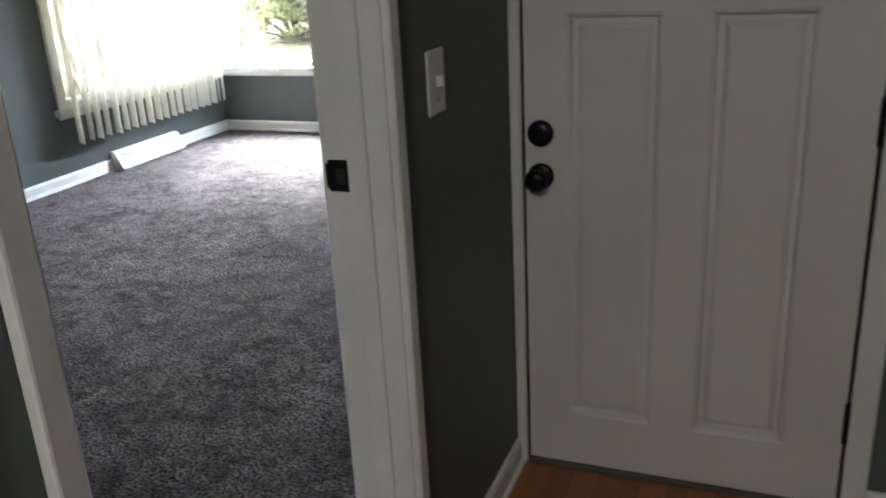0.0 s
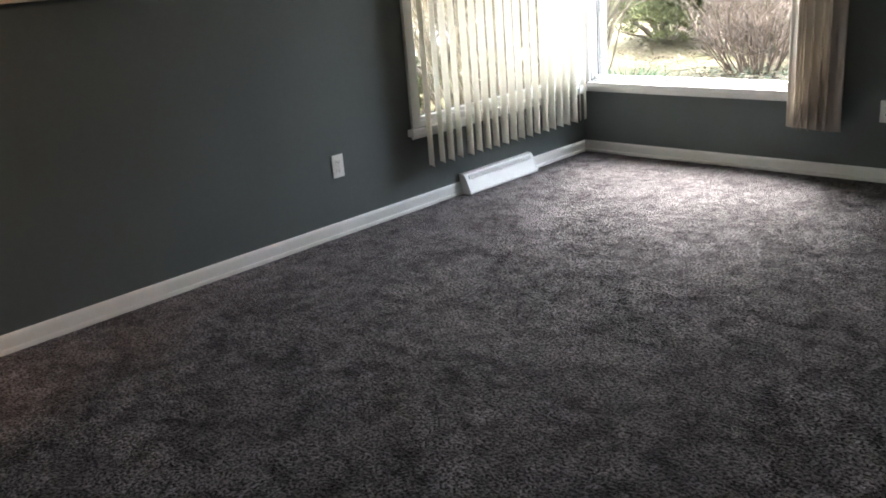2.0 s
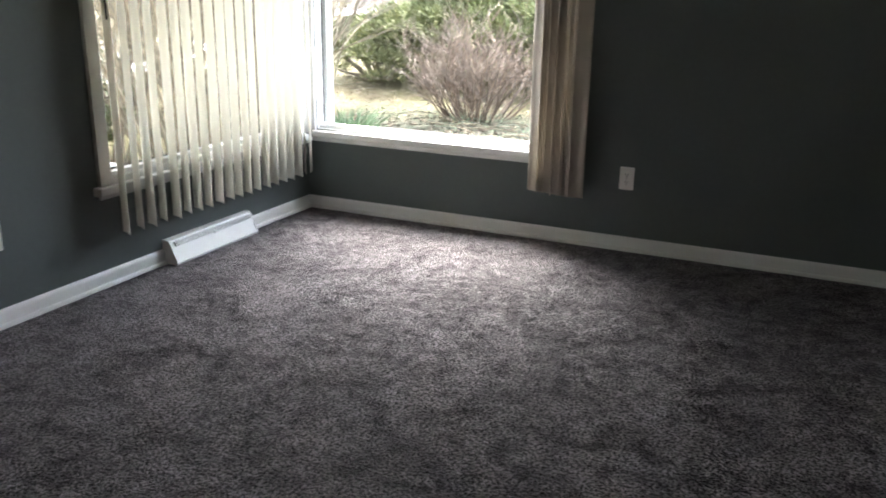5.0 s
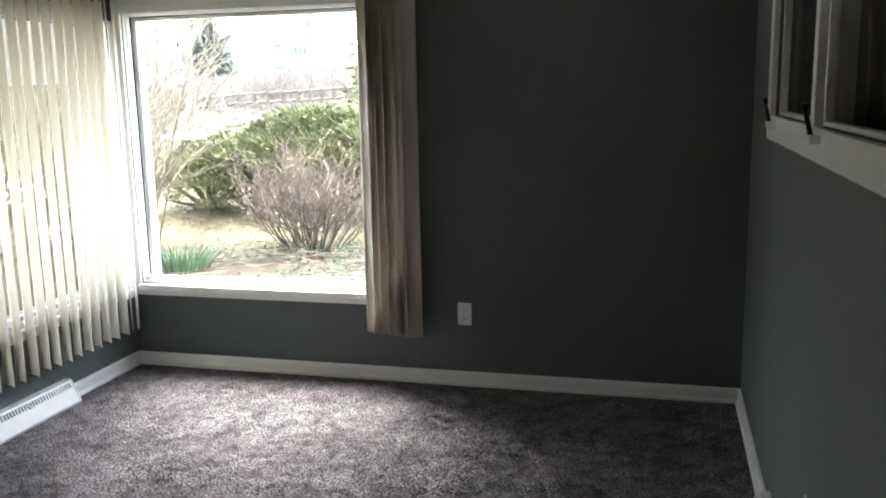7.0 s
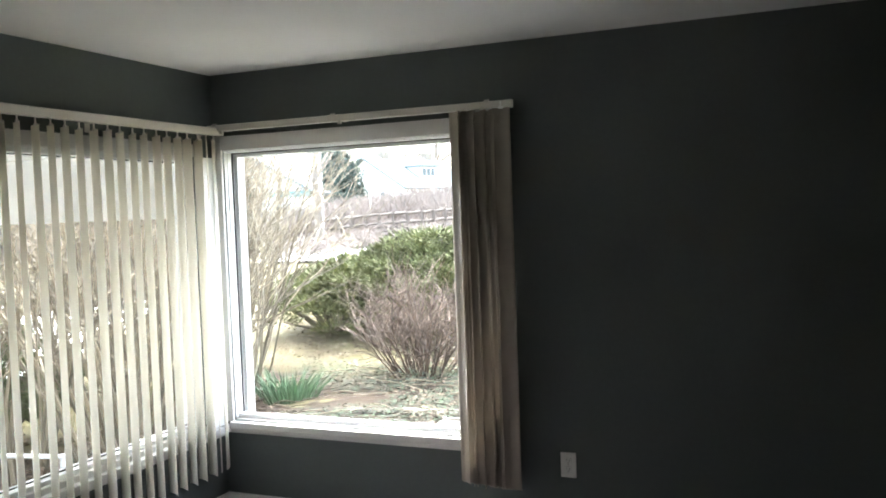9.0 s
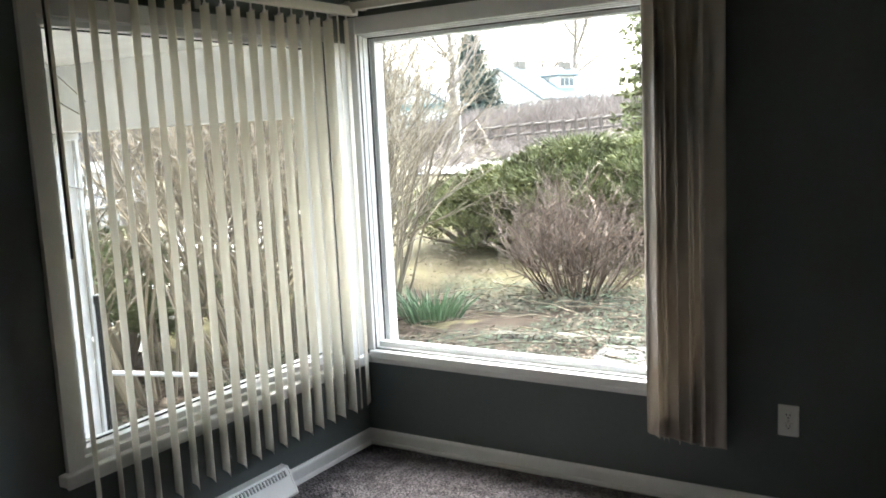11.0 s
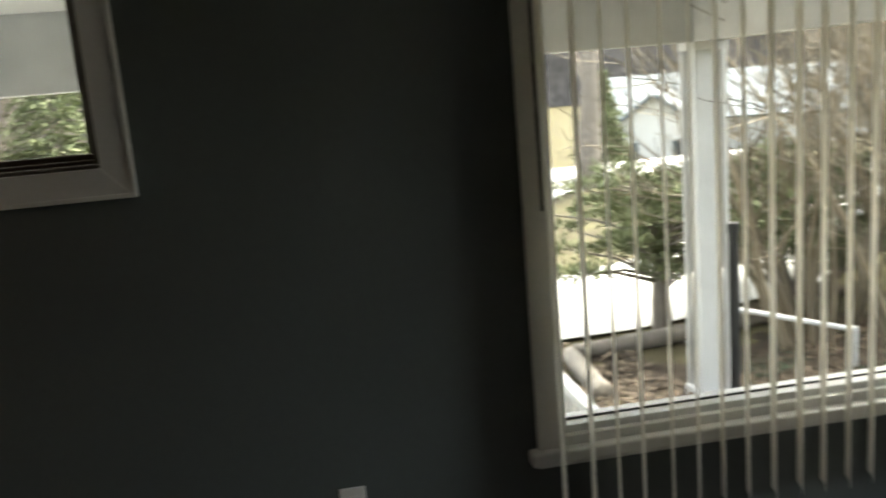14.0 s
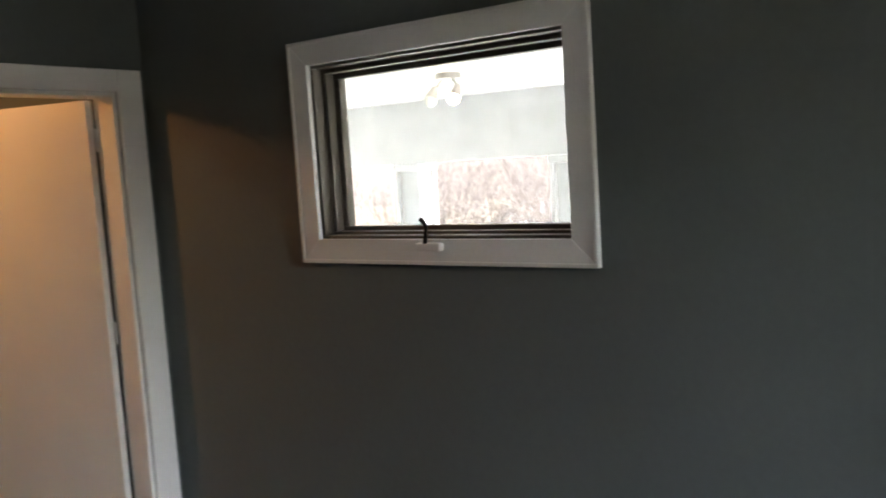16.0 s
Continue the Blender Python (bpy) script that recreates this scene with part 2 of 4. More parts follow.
structure("wall_east", boxes(
    (W, DG[1], 0, DH, 0, H), (W, DG[0], 0, DH, DG[1], DG[2]), (W, DG[0], DG[3], DH, DG[1], H),
    (W, DO[1], 0, DH, DG[0], H), (W, DO[0], 2.05, DH, DO[1], H), (W, -8.5, 0, DH, DO[0], H)),
    M["wall"], "blue-grey painted wall with a doorway and a high window", "wall")
EO = (0.13, 0.90, 1.995)
structure("wall_south", boxes(
    (0, YE - 0.12, 0, EO[0], YE, H), (EO[0], YE - 0.12, EO[2], EO[1], YE, H), (EO[1], YE - 0.12, 0, 1.5, YE, H),
    (1.38, YS - 0.12, 0, 1.5, YE - 0.12, H), (1.5, YS - 0.12, 0, W, YS, H), (1.38, -7.2, 0, 1.5, YS - 0.12, H)), M["wall"], "blue-grey painted wall with a side doorway", "wall")
cream = mat("cream_wall_paint", (0.6, 0.5, 0.36), 0.6, vary=0.04, scale=2, bump=0.1, bscale=240)
structure("side_room_walls", boxes((0, -7.2, 0, 1.38, -7.08, H)), cream, "cream painted side room wall", "wall")
HY = -3.775
structure("hall_wall_north", boxes((DH, HY, 0, 3.541, HY + 0.12, H), (4.298, HY, 0, 5.0, HY + 0.12, H), (3.541, HY, 1.99, 4.298, HY + 0.12, H)),
          M["wall"], "unseen blue-grey hall wall, extended to keep the space behind window_4 dark round the entry door", "wall")
# unseen; the east side runs on to y=0 to shut light out behind window_4
structure("hall_wall_east", boxes((4.88, -8.5, 0, 5.0, 0, H), (DH, -8.62, 0, 5.0, -8.5, H)), M["wall"], "unseen blue-grey hall wall, extended to keep the space behind window_4 dark", "wall")
structure("ceiling", boxes((-T, -8.62, H, 5.0, T, H + 0.12)), M["ceiling"], "smooth white painted ceiling", "ceiling")
structure("floor_slab", boxes((-T, -8.62, -0.2, 5.0, T, -0.03)), M["ceiling"], "plain floor slab under the carpet", "floor")

# carpet: a slightly uneven sheet of pile
bm = bmesh.new()
bmesh.ops.create_grid(bm, x_segments=60, y_segments=90, size=0.5)
for v in bm.verts:
    v.co = Vector((0.0 + (v.co.x + 0.5) * (DH - 0.055), -5.46 + (v.co.y + 0.5) * 5.46, 0.0))
    v.co.z = 0.004 * noise.noise(v.co * 3.1) + 0.002 * noise.noise(v.co * 11)
structure("floor", bm, M["carpet"], "mauve-grey cut pile carpet with footmarks", "carpet")
structure("side_room_floor", boxes((0, -7.08, -0.03, 1.38, YS, -0.005)), M["carpet"], "mauve-grey carpet", "carpet")

# baseboards
BASE = [(0, 0), (0.024, 0), (0.024, 0.008), (0.021, 0.016), (0.014, 0.020), (0.013, 0.060), (0.011, 0.068), (0.006, 0.075), (0, 0.077)]


def baseboard(p, q):
    tagged(put("baseboard", sweep(BASE, p, q), M["trim"]), "white painted baseboard along the carpet", "baseboard", kind="structure")


baseboard((0.0, 0, 0), (0.0, -0.66, 0))
baseboard((0.0, -1.31, 0), (0.0, YE, 0))
baseboard((W, 0, 0), (0.0, 0, 0))
baseboard((W, DO[1] + 0.03, 0), (W, -1.9, 0))
baseboard((W, -1.25, 0), (W, 0, 0))
baseboard((EO[1] + 0.1, YE, 0), (1.5, YE, 0))
baseboard((1.5, YS, 0), (W, YS, 0))
baseboard((DH, HY, -0.01), (DH, DO[1] + 0.026, -0.01))


# ---- windows of the room ----
def casing_frame(name, win, axis, at, out, y0, y1, z0, z1, w, material, sides="ltrb"):
    """Flat casing boards round an opening on a wall, mitred where two meet; axis: the wall's normal."""
    def board(quad):
        bm = bmesh.new()
        rings = []
        for o in (0.0, out):
            rings.append([bm.verts.new((at + o, a, b) if axis == "x" else (a, at + o, b)) for a, b in quad])
        bm.faces.new(rings[0])
        bm.faces.new(rings[1][::-1])
        for i in range(4):
            bm.faces.new((rings[0][i], rings[1][i], rings[1][(i + 1) % 4], rings[0][(i + 1) % 4]))
        bmesh.ops.recalc_face_normals(bm, faces=bm.faces)
        bmesh.ops.bevel(bm, geom=bm.edges[:], offset=0.0015, segments=1, affect="EDGES")
        return bm
    lt, rt, tt, bt = ((w if k in sides else 0) for k in "lrtb")
    quads = {"l": ((y0 - w, z0 - bt), (y0, z0), (y0, z1), (y0 - w, z1 + tt)), "r": ((y1 + w, z0 - bt), (y1, z0), (y1, z1), (y1 + w, z1 + tt)),
             "t": ((y0 - lt, z1 + w), (y0, z1), (y1, z1), (y1 + rt, z1 + w)), "b": ((y0 - lt, z0 - w), (y0, z0), (y1, z0), (y1 + rt, z0 - w))}
    for k in sides:
        part(name, board(quads[k]), material, win)


def sash_rect(axis, lo, hi, a0, b0, a1, b1, w, bevel=0.003):
    """A closed rectangular frame of four boards."""
    q = [(a0, b0, a1, b0 + w), (a0, b1 - w, a1, b1), (a0, b0 + w, a0 + w, b1 - w), (a1 - w, b0 + w, a1, b1 - w)]
    bm = bmesh.new()
    for p0, q0, p1, q1 in q:
        if axis == "x":
            box_into(bm, lo, p0, q0, hi, p1, q1, bevel)
        else:
            box_into(bm, p0, lo, q0, p1, hi, q1, bevel)
    return bm


# picture window beside the porch (behind the blinds)
w1 = tagged(new("window_1"), "white picture window with wooden sill behind vertical blinds", "window", kind="structure")
part("window_frame", sash_rect("x", -0.075, -0.012, AG[0] - 0.004, AG[2] - 0.004, AG[1] + 0.004, AG[3] + 0.004, 0.032), M["vinyl"], w1)
part("jamb_liner", sash_rect("x", -0.157, 0.0, AG[0] - 0.002, AG[2] - 0.002, AG[1] + 0.002, AG[3] + 0.002, 0.007, 0), M["vinyl"], w1)
part("gasket", sash_rect("x", -0.06, -0.052, AG[0] + 0.026, AG[2] + 0.026, AG[1] - 0.026, AG[3] - 0.026, 0.007, 0), M["gasket"], w1, "thin black glazing gasket")
pane1 = part("pane", box(-0.048, AG[0] + 0.02, AG[2] + 0.02, -0.042, AG[1] - 0.02, AG[3] - 0.02), M["glass"], w1)
pane1.visible_shadow = False
casing_frame("casing", w1, "x", 0, 0.02, AG[0] - 0.004, AG[1] + 0.004, 0.47, AG[3], 0.066, M["trim"], "lt")
part("casing", box(0, AG[1] + 0.004, 0.47, 0.02, -0.004, AG[3], 0.004), M["trim"], w1)
part("window_sill", box(-0.02, -1.71, 0.428, 0.046, -0.006, 0.47, 0.007), M["trim"], w1, "white painted sill with rounded nose")
part("sill_back", box(-0.011, AG[0] - 0.002, 0.469, 0.012, AG[1] + 0.002, 0.5, 0.003), M["trim"], w1)
part("apron", box(0, -1.685, 0.408, 0.014, -0.006, 0.428, 0.003), M["trim"], w1)

# picture window on the garden
w2 = tagged(new("window_2"), "white picture window with wooden sill facing the garden", "window", kind="structure")
part("window_frame", sash_rect("y", 0.024, 0.058, BG[0] - 0.004, BG[2] - 0.004, BG[1] + 0.004, BG[3] + 0.004, 0.014), M["vinyl"], w2)
part("jamb_liner", sash_rect("y", 0.0, 0.157, BG[0] - 0.002, BG[2] - 0.002, BG[1] + 0.002, BG[3] + 0.002, 0.007, 0), M["vinyl"], w2)
part("outer_frame", boxes((BG[0] + 0.005, 0.084, BG[2] + 0.005, BG[0] + 0.03, 0.15, BG[3] - 0.005, 0.003), (BG[1] - 0.03, 0.084, BG[2] + 0.005, BG[1] - 0.005, 0.15, BG[3] - 0.005, 0.003),
                          (BG[0] + 0.03, 0.084, BG[3] - 0.03, BG[1] - 0.03, 0.15, BG[3] - 0.005, 0.003)), M["vinyl"], w2, "white outer frame beyond the glass")
part("bottom_rail", box(BG[0] + 0.005, 0.02, BG[2] + 0.004, BG[1] - 0.005, 0.062, BG[2] + 0.033, 0.004), M["vinyl"], w2)
part("gasket", boxes((BG[0] + 0.01, 0.059, BG[2] + 0.012, BG[0] + 0.015, 0.066, BG[3] - 0.01, 0), (BG[0] + 0.015, 0.059, BG[3] - 0.015, BG[1] - 0.018, 0.066, BG[3] - 0.01, 0),
                     (BG[1] - 0.018, 0.059, BG[2] + 0.012, BG[1] - 0.01, 0.066, BG[3] - 0.01, 0)), M["gasket"], w2, "thin black glazing gasket")
pane2 = part("pane", box(BG[0] + 0.004, 0.07, BG[2] + 0.004, BG[1] - 0.004, 0.076, BG[3] - 0.004), M["glass"], w2)
pane2.visible_shadow = False
part("casing", box(0.022, -0.02, 0.49, BG[0] - 0.002, 0, 2.095, 0.004), M["trim"], w2)
part("casing", box(BG[1] + 0.002, -0.02, 0.49, BG[1] + 0.066, 0, 2.095, 0.004), M["trim"], w2)
part("casing", box(BG[0] - 0.002, -0.02, BG[3], BG[1] + 0.002, 0, 2.095, 0.004), M["trim"], w2)
part("window_sill", box(0.048, -0.036, 0.45, 1.66, 0.03, 0.492, 0.007), M["trim"], w2, "white painted sill with rounded nose")
part("apron", box(0.022, -0.015, 0.425, 1.65, 0, 0.45, 0.003), M["trim"], w2)


def crank(parent, axis, at, y, z, s=1):
    """A folding awning-window crank on its white operator cover."""
    bm = box(at, y - 0.045, z - 0.018, at + 0.028 * s, y + 0.045, z + 0.006, 0.004) if s > 0 else box(at + 0.028 * s, y - 0.045, z - 0.018, at, y + 0.045, z + 0.006, 0.004)
    cover = part("operator_cover", bm, M["white_plastic"], parent, "white crank operator cover")
    arm = cyl((at + 0.02 * s, y - 0.012, z + 0.004), (at + 0.032 * s, y + 0.006, z + 0.062), 0.007, 0.006, 10)
    cyl_into(arm, (at + 0.032 * s, y + 0.006, z + 0.06), (at + 0.036 * s, y - 0.012, z + 0.084), 0.007, 0.009, 10)
    part("crank_handle", arm, M["black"], cover, "black folding crank handle", True)


# small awning window on the porch
w3 = tagged(new("window_3"), "small white-cased awning window with dark frame and crank", "window", kind="structure")
y0, y1, z0, z1 = AW
casing_frame("casing", w3, "x", 0, 0.02, y0, y1, z0, z1, 0.08, M["trim"])
part("casing_lip", sash_rect("x", 0.02, 0.026, y0 - 0.08, z0 - 0.08, y1 + 0.08, z1 + 0.08, 0.012, 0.002), M["trim"], w3)
part("jamb", sash_rect("x", -0.11, 0.0, y0 - 0.003, z0 - 0.003, y1 + 0.003, z1 + 0.003, 0.013), M["brown_frame"], w3, "dark varnished wooden jamb")
part("stop", sash_rect("x", -0.085, -0.045, y0 + 0.01, z0 + 0.004, y1 - 0.01, z1 - 0.01, 0.016), M["brown_frame"], w3)
part("sash", sash_rect("x", -0.125, -0.088, y0 + 0.014, z0 + 0.004, y1 - 0.014, z1 - 0.014, 0.03), M["brown_frame"], w3, "dark awning sash")
pane3 = part("pane", box(-0.108, y0 + 0.04, z0 + 0.03, -0.103, y1 - 0.04, z1 - 0.04), M["glass"], w3)
pane3.visible_shadow = False
crank(w3, "x", 0.02, -3.255, 1.398)

# high double awning window in the opposite wall, hung with brown cloth behind
w4 = tagged(new("window_4"), "high white double awning window with brown cloth behind it", "window", kind="structure")
y0, y1, z0, z1 = DG
casing_frame("casing", w4, "x", W, -0.02, y0, y1, z0, z1, 0.088, M["trim"])
MY = -1.76
part("mullion", box(W - 0.012, MY - 0.03, z0, DH - 0.02, MY + 0.03, z1, 0.004), M["trim"], w4)
for a0, a1 in ((y0, MY - 0.03), (MY + 0.03, y1)):
    part("sash", sash_rect("x", W + 0.012, W + 0.04, a0 + 0.002, z0 + 0.002, a1 - 0.002, z1 - 0.002, 0.014), M["trim"], w4)
    pn = part("pane", box(W + 0.024, a0 + 0.01, z0 + 0.01, W + 0.029, a1 - 0.01, z1 - 0.01), M["glass"], w4)
    pn.visible_shadow = False
    crank(w4, "x", W - 0.02, (a0 + a1) / 2 + 0.28 if a1 > -1 else (a0 + a1) / 2 + 0.3, z0 - 0.02, -1)
M["cloth"] = mat("dark_brown_cloth", (0.016, 0.01, 0.007), 0.6, spec=0.2, vary=0.4, scale=7, tint=(0.05, 0.032, 0.022), bump=0.2, bscale=60)
cl = bmesh.new()
bmesh.ops.create_grid(cl, x_segments=120, y_segments=24, size=0.5)
for v in cl.verts:
    u, s = v.co.x + 0.5, v.co.y + 0.5
    y = -2.68 + u * 1.92
    v.co = Vector((DH + 0.035 + 0.014 * math.sin(y * 38 + 1.3 * math.sin(s * 4 + y * 3)) + 0.01 * noise.noise(Vector((y * 6, s * 2, 0))), y, 1.38 + s * 0.74))
curtain = tagged(put("curtain", cl, M["cloth"], True), "dark brown gathered cloth hung behind the high window", "curtain")
rod = cyl((DH + 0.035, -2.75, 2.125), (DH + 0.035, -0.72, 2.125), 0.008)
for yy in (-2.7, -0.78):
    cyl_into(rod, (DH, yy, 2.125), (DH + 0.035, yy, 2.125), 0.006)
tagged(put("curtain_rod", rod, M["black"]), "thin dark rod carrying the brown cloth", "curtain rod")


# ---- vertical blinds ----
def slat_mesh(h, w=0.089, bow=0.006, n=6):
    bm = bmesh.new()
    a, b = [], []
    for i in range(n + 1):
        u = i / n - 0.5
        x, d = u * w, bow * (1 - 4 * u * u)
        a.append((bm.verts.new((x, d, 0)), bm.verts.new((x, d, h))))
        b.append((bm.verts.new((x, d + 0.0012, 0)), bm.verts.new((x, d + 0.0012, h))))
    for i in range(n):
        bm.faces.new((a[i][0], a[i + 1][0], a[i + 1][1], a[i][1]))
        bm.faces.new((b[i + 1][0], b[i][0], b[i][1], b[i + 1][1]))
        bm.faces.new((a[i][0], b[i][0], b[i + 1][0], a[i + 1][0]))
        bm.faces.new((a[i][1], a[i + 1][1], b[i + 1][1], b[i][1]))
    bm.faces.new((a[0][0], a[0][1], b[0][1], b[0][0]))
    bm.faces.new((a[n][0], b[n][0], b[n][1], a[n][1]))
    bmesh.ops.recalc_face_normals(bm, faces=bm.faces)
    me = bpy.data.meshes.new("slat")
    bm.to_mesh(me)
    bm.free()
    me.shade_smooth()
    return me


def carrier_mesh():
    bm = cyl((0, 0, 0), (0, 0, 0.03), 0.004, 0.004, 8)
    box_into(bm, -0.012, -0.004, -0.004, 0.012, 0.004, 0.006, 0.001)
    me = bpy.data.meshes.new("carrier")
    bm.to_mesh(me)
    bm.free()
    me.materials.append(M["white_plastic"])
    return me


def hang(parent, me, car, x, y, z, turn, h):
    s = new("slat", me)
    s.parent = parent
    s.matrix_local = pose(x, y, z, 0, 0, turn)
    c = new("carrier", car)
    c.parent = s
    c.matrix_local = pose(0, 0.003, h, 0, 0, 0)


blind_a = thing("vertical_blind", "cream vinyl vertical blind, slats turned open, before a window", "blind")
part("headrail", sweep([(-0.02, 0), (0.02, 0), (0.022, 0.01), (0.022, 0.036), (0.016, 0.04), (-0.02, 0.04)], (0.095, -0.05, 2.094), (0.095, -1.79, 2.094)), M["rail"], blind_a)
for yy in (-0.12, -0.92, -1.72):
    part("bracket", boxes((0.0, yy - 0.015, 2.10, 0.118, yy + 0.015, 2.104, 0), (0.0, yy - 0.015, 2.06, 0.004, yy + 0.015, 2.104, 0)), M["screw"], blind_a)
hA = 1.806
me_a = slat_mesh(hA)
me_a.materials.append(M["slat"])
car = carrier_mesh()
rng = random.Random(4)
ys = [-1.632 + i * 0.0812 for i in range(18)] + [-0.18, -0.13]
for i, yy in enumerate(ys):
    turn = -23.5 + rng.uniform(-3, 3)
    if i > 17:
        turn = -40 - 12 * (i - 17)
    hang(blind_a, me_a, car, 0.098 + rng.uniform(-0.003, 0.003), yy + rng.uniform(-0.006, 0.006), 0.256 + rng.uniform(-0.004, 0.004), turn, hA)
part("wand", cyl((0.128, -1.66, 1.2), (0.12, -1.66, 2.09), 0.0045, 0.0045, 8), M["gasket"], blind_a, "thin dark tilt wand")

blind_b = thing("vertical_blind", "beige vertical blind drawn into a stack beside a window", "blind")
part("headrail", sweep([(-0.02, 0), (0.02, 0), (0.022, 0.01), (0.022, 0.03), (0.016, 0.034), (-0.02, 0.034)], (1.80, -0.088, 2.115), (0.05, -0.088, 2.115)), M["rail"], blind_b)
for xx in (0.12, 0.86, 1.70):
    part("bracket", boxes((xx - 0.015, -0.108, 2.121, xx + 0.015, 0, 2.125, 0)), M["screw"], blind_b)
for xx in (0.1, 0.84, 1.68):
    part("clip", box(xx - 0.012, -0.112, 2.145, xx + 0.012, -0.1, 2.156, 0.001), M["screw"], blind_b, "small metal valance clip")
    part("clip", box(xx + 0.03, -0.112, 2.1, xx + 0.05, -0.1, 2.116, 0.001), M["screw"], blind_b, "small metal valance clip")
hB = 1.825
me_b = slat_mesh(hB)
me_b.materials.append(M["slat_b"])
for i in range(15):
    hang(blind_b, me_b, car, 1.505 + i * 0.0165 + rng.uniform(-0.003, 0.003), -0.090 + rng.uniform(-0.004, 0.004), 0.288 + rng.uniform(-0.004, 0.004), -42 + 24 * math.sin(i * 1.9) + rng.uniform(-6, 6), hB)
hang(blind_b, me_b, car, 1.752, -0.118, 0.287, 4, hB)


# ---- wall plates and heaters ----
def outlet(m, label):
    t = thing("outlet", label, "outlet", "wall outlets")
    part("cover_plate", box(-0.038, -0.006, -0.061, 0.038, 0, 0.061, 0.004), M["white_plastic"], t)
    for dz in (-0.021, 0.021):
        r = box(-0.017, -0.009, dz - 0.0145, 0.017, -0.004, dz + 0.0145, 0.004)
        rec = part("receptacle", r, M["white_plastic"], t)
        part("slots", boxes((-0.008, -0.0096, dz - 0.002, -0.0055, -0.0085, dz + 0.008, 0), (0.0055, -0.0096, dz - 0.002, 0.008, -0.0085, dz + 0.007, 0),
                            (-0.0025, -0.0096, dz - 0.011, 0.0025, -0.0085, dz - 0.006, 0)), M["dark"], rec, "dark plug slots")
    part("screw", cyl((0, -0.0075, 0), (0, -0.0055, 0), 0.004, 0.004, 10), M["screw"], t)
    t.matrix_world = m
    return t


o1 = outlet(pose(1.998, 0, 0.395), "white duplex outlet low on the blue-grey wall")
copy_thing(o1, pose(0, -2.237, 0.378, 0, 0, 90))
copy_thing(o1, pose(W, -1.99, 0.396, 0, 0, -90))

sw = thing("light_switch", "white toggle light switch plate on the hall wall", "light switch")
part("cover_plate", box(0, -0.04, -0.058, 0.006, 0.04, 0.058, 0.004), M["white_plastic"], sw)
part("toggle", box(0.004, -0.005, -0.008, 0.02, 0.005, 0.012, 0.002), M["white_plastic"], sw)
for dz in (-0.03, 0.03):
    part("screw", cyl((0.005, 0, dz), (0.0075, 0, dz), 0.0035, 0.0035, 10), M["screw"], sw)
sw.location = (DH, -4.24, 1.078)


def floor_vent(m, length, label):
    """A sloping baseboard register with louvres on its face."""
    t = thing("baseboard_register", label, "floor vent", "baseboard registers")
    prof = [(0, 0), (0.085, 0.0), (0.088, 0.012), (0.05, 0.098), (0.036, 0.118), (0, 0.122)]
    part("housing", sweep(prof, (0, length, 0), (0, 0, 0), (0, 0, 1)), M["vent"], t)
    part("grille_recess", sweep([(0.052, 0.082), (0.0585, 0.0905), (0.0465, 0.1115), (0.041, 0.106)], (0, length - 0.03, 0), (0, 0.03, 0)), M["dark"], t, "dark louvre slot")
    lv = bmesh.new()
    n = int(length / 0.02)
    for i in range(n):
        y = 0.03 + (length - 0.06) * i / (n - 1)
        box_into(lv, 0.046, y - 0.004, 0.086, 0.061, y + 0.004, 0.111)
    bmesh.ops.rotate(lv, cent=(0.052, 0, 0.098), matrix=Matrix.Rotation(radians(-28), 3, "Y"), verts=lv.verts)
    part("louvres", lv, M["vent"], t)
    part("damper_lever", box(0.058, length * 0.5 - 0.012, 0.085, 0.07, length * 0.5 + 0.012, 0.097, 0.002), M["vent"], t)
    part("end_cap", sweep([(0, 0), (0.087, 0), (0.09, 0.012), (0.052, 0.1), (0.037, 0.12), (0, 0.124)], (0, 0.006, 0), (0, -0.004, 0)), M["vent"], t)
    part("end_cap", sweep([(0, 0), (0.087, 0), (0.09, 0.012), (0.052, 0.1), (0.037, 0.12), (0, 0.124)], (0, length + 0.004, 0), (0, length - 0.006, 0)), M["vent"], t)
    t.matrix_world = m
    return t


v1 = floor_vent(pose(0, -1.312, 0.002), 0.652, "white enamelled metal baseboard register under a window")
copy_thing(v1, pose(W, -1.25, 0.002, 0, 0, 180))

# ---- doorway to the hall ----
dw = tagged(new("doorway_1"), "white cased doorway with black strike plate", "doorway", kind="structure")
part("jamb", box(W - 0.004, DO[1] - 0.018, 0, DH + 0.004, DO[1] + 0.001, 2.05, 0.002), M["trim"], dw)
part("jamb", box(W - 0.004, DO[0] - 0.001, 0, DH + 0.004, DO[0] + 0.018, 2.05, 0.002), M["trim"], dw)
part("jamb", box(W - 0.004, DO[0] + 0.018, 2.03, DH + 0.004, DO[1] - 0.018, 2.05, 0.002), M["trim"], dw)
part("stop", box(3.446, DO[1] - 0.03, 0, 3.482, DO[1] - 0.018, 2.03, 0.003), M["trim"], dw)
part("stop", box(3.446, DO[0] + 0.018, 0, 3.482, DO[0] + 0.03, 2.03, 0.003), M["trim"], dw)
for x, s in ((W, -1), (DH, 1)):
    for ya, yb in ((DO[1] - 0.012, DO[1] + 0.024), (DO[0] - 0.024, DO[0] + 0.012)):
        if s < 0:
            prof = box(x - 0.016, ya, 0, x - 0.001, yb, 2.10, 0.004)
        else:
            prof = box(x + 0.001, ya, 0, x + 0.018, yb, 2.10, 0.004)
        part("casing", prof, M["trim"], dw)
    lo, hi = (x - 0.016, x - 0.001) if s < 0 else (x + 0.001, x + 0.018)
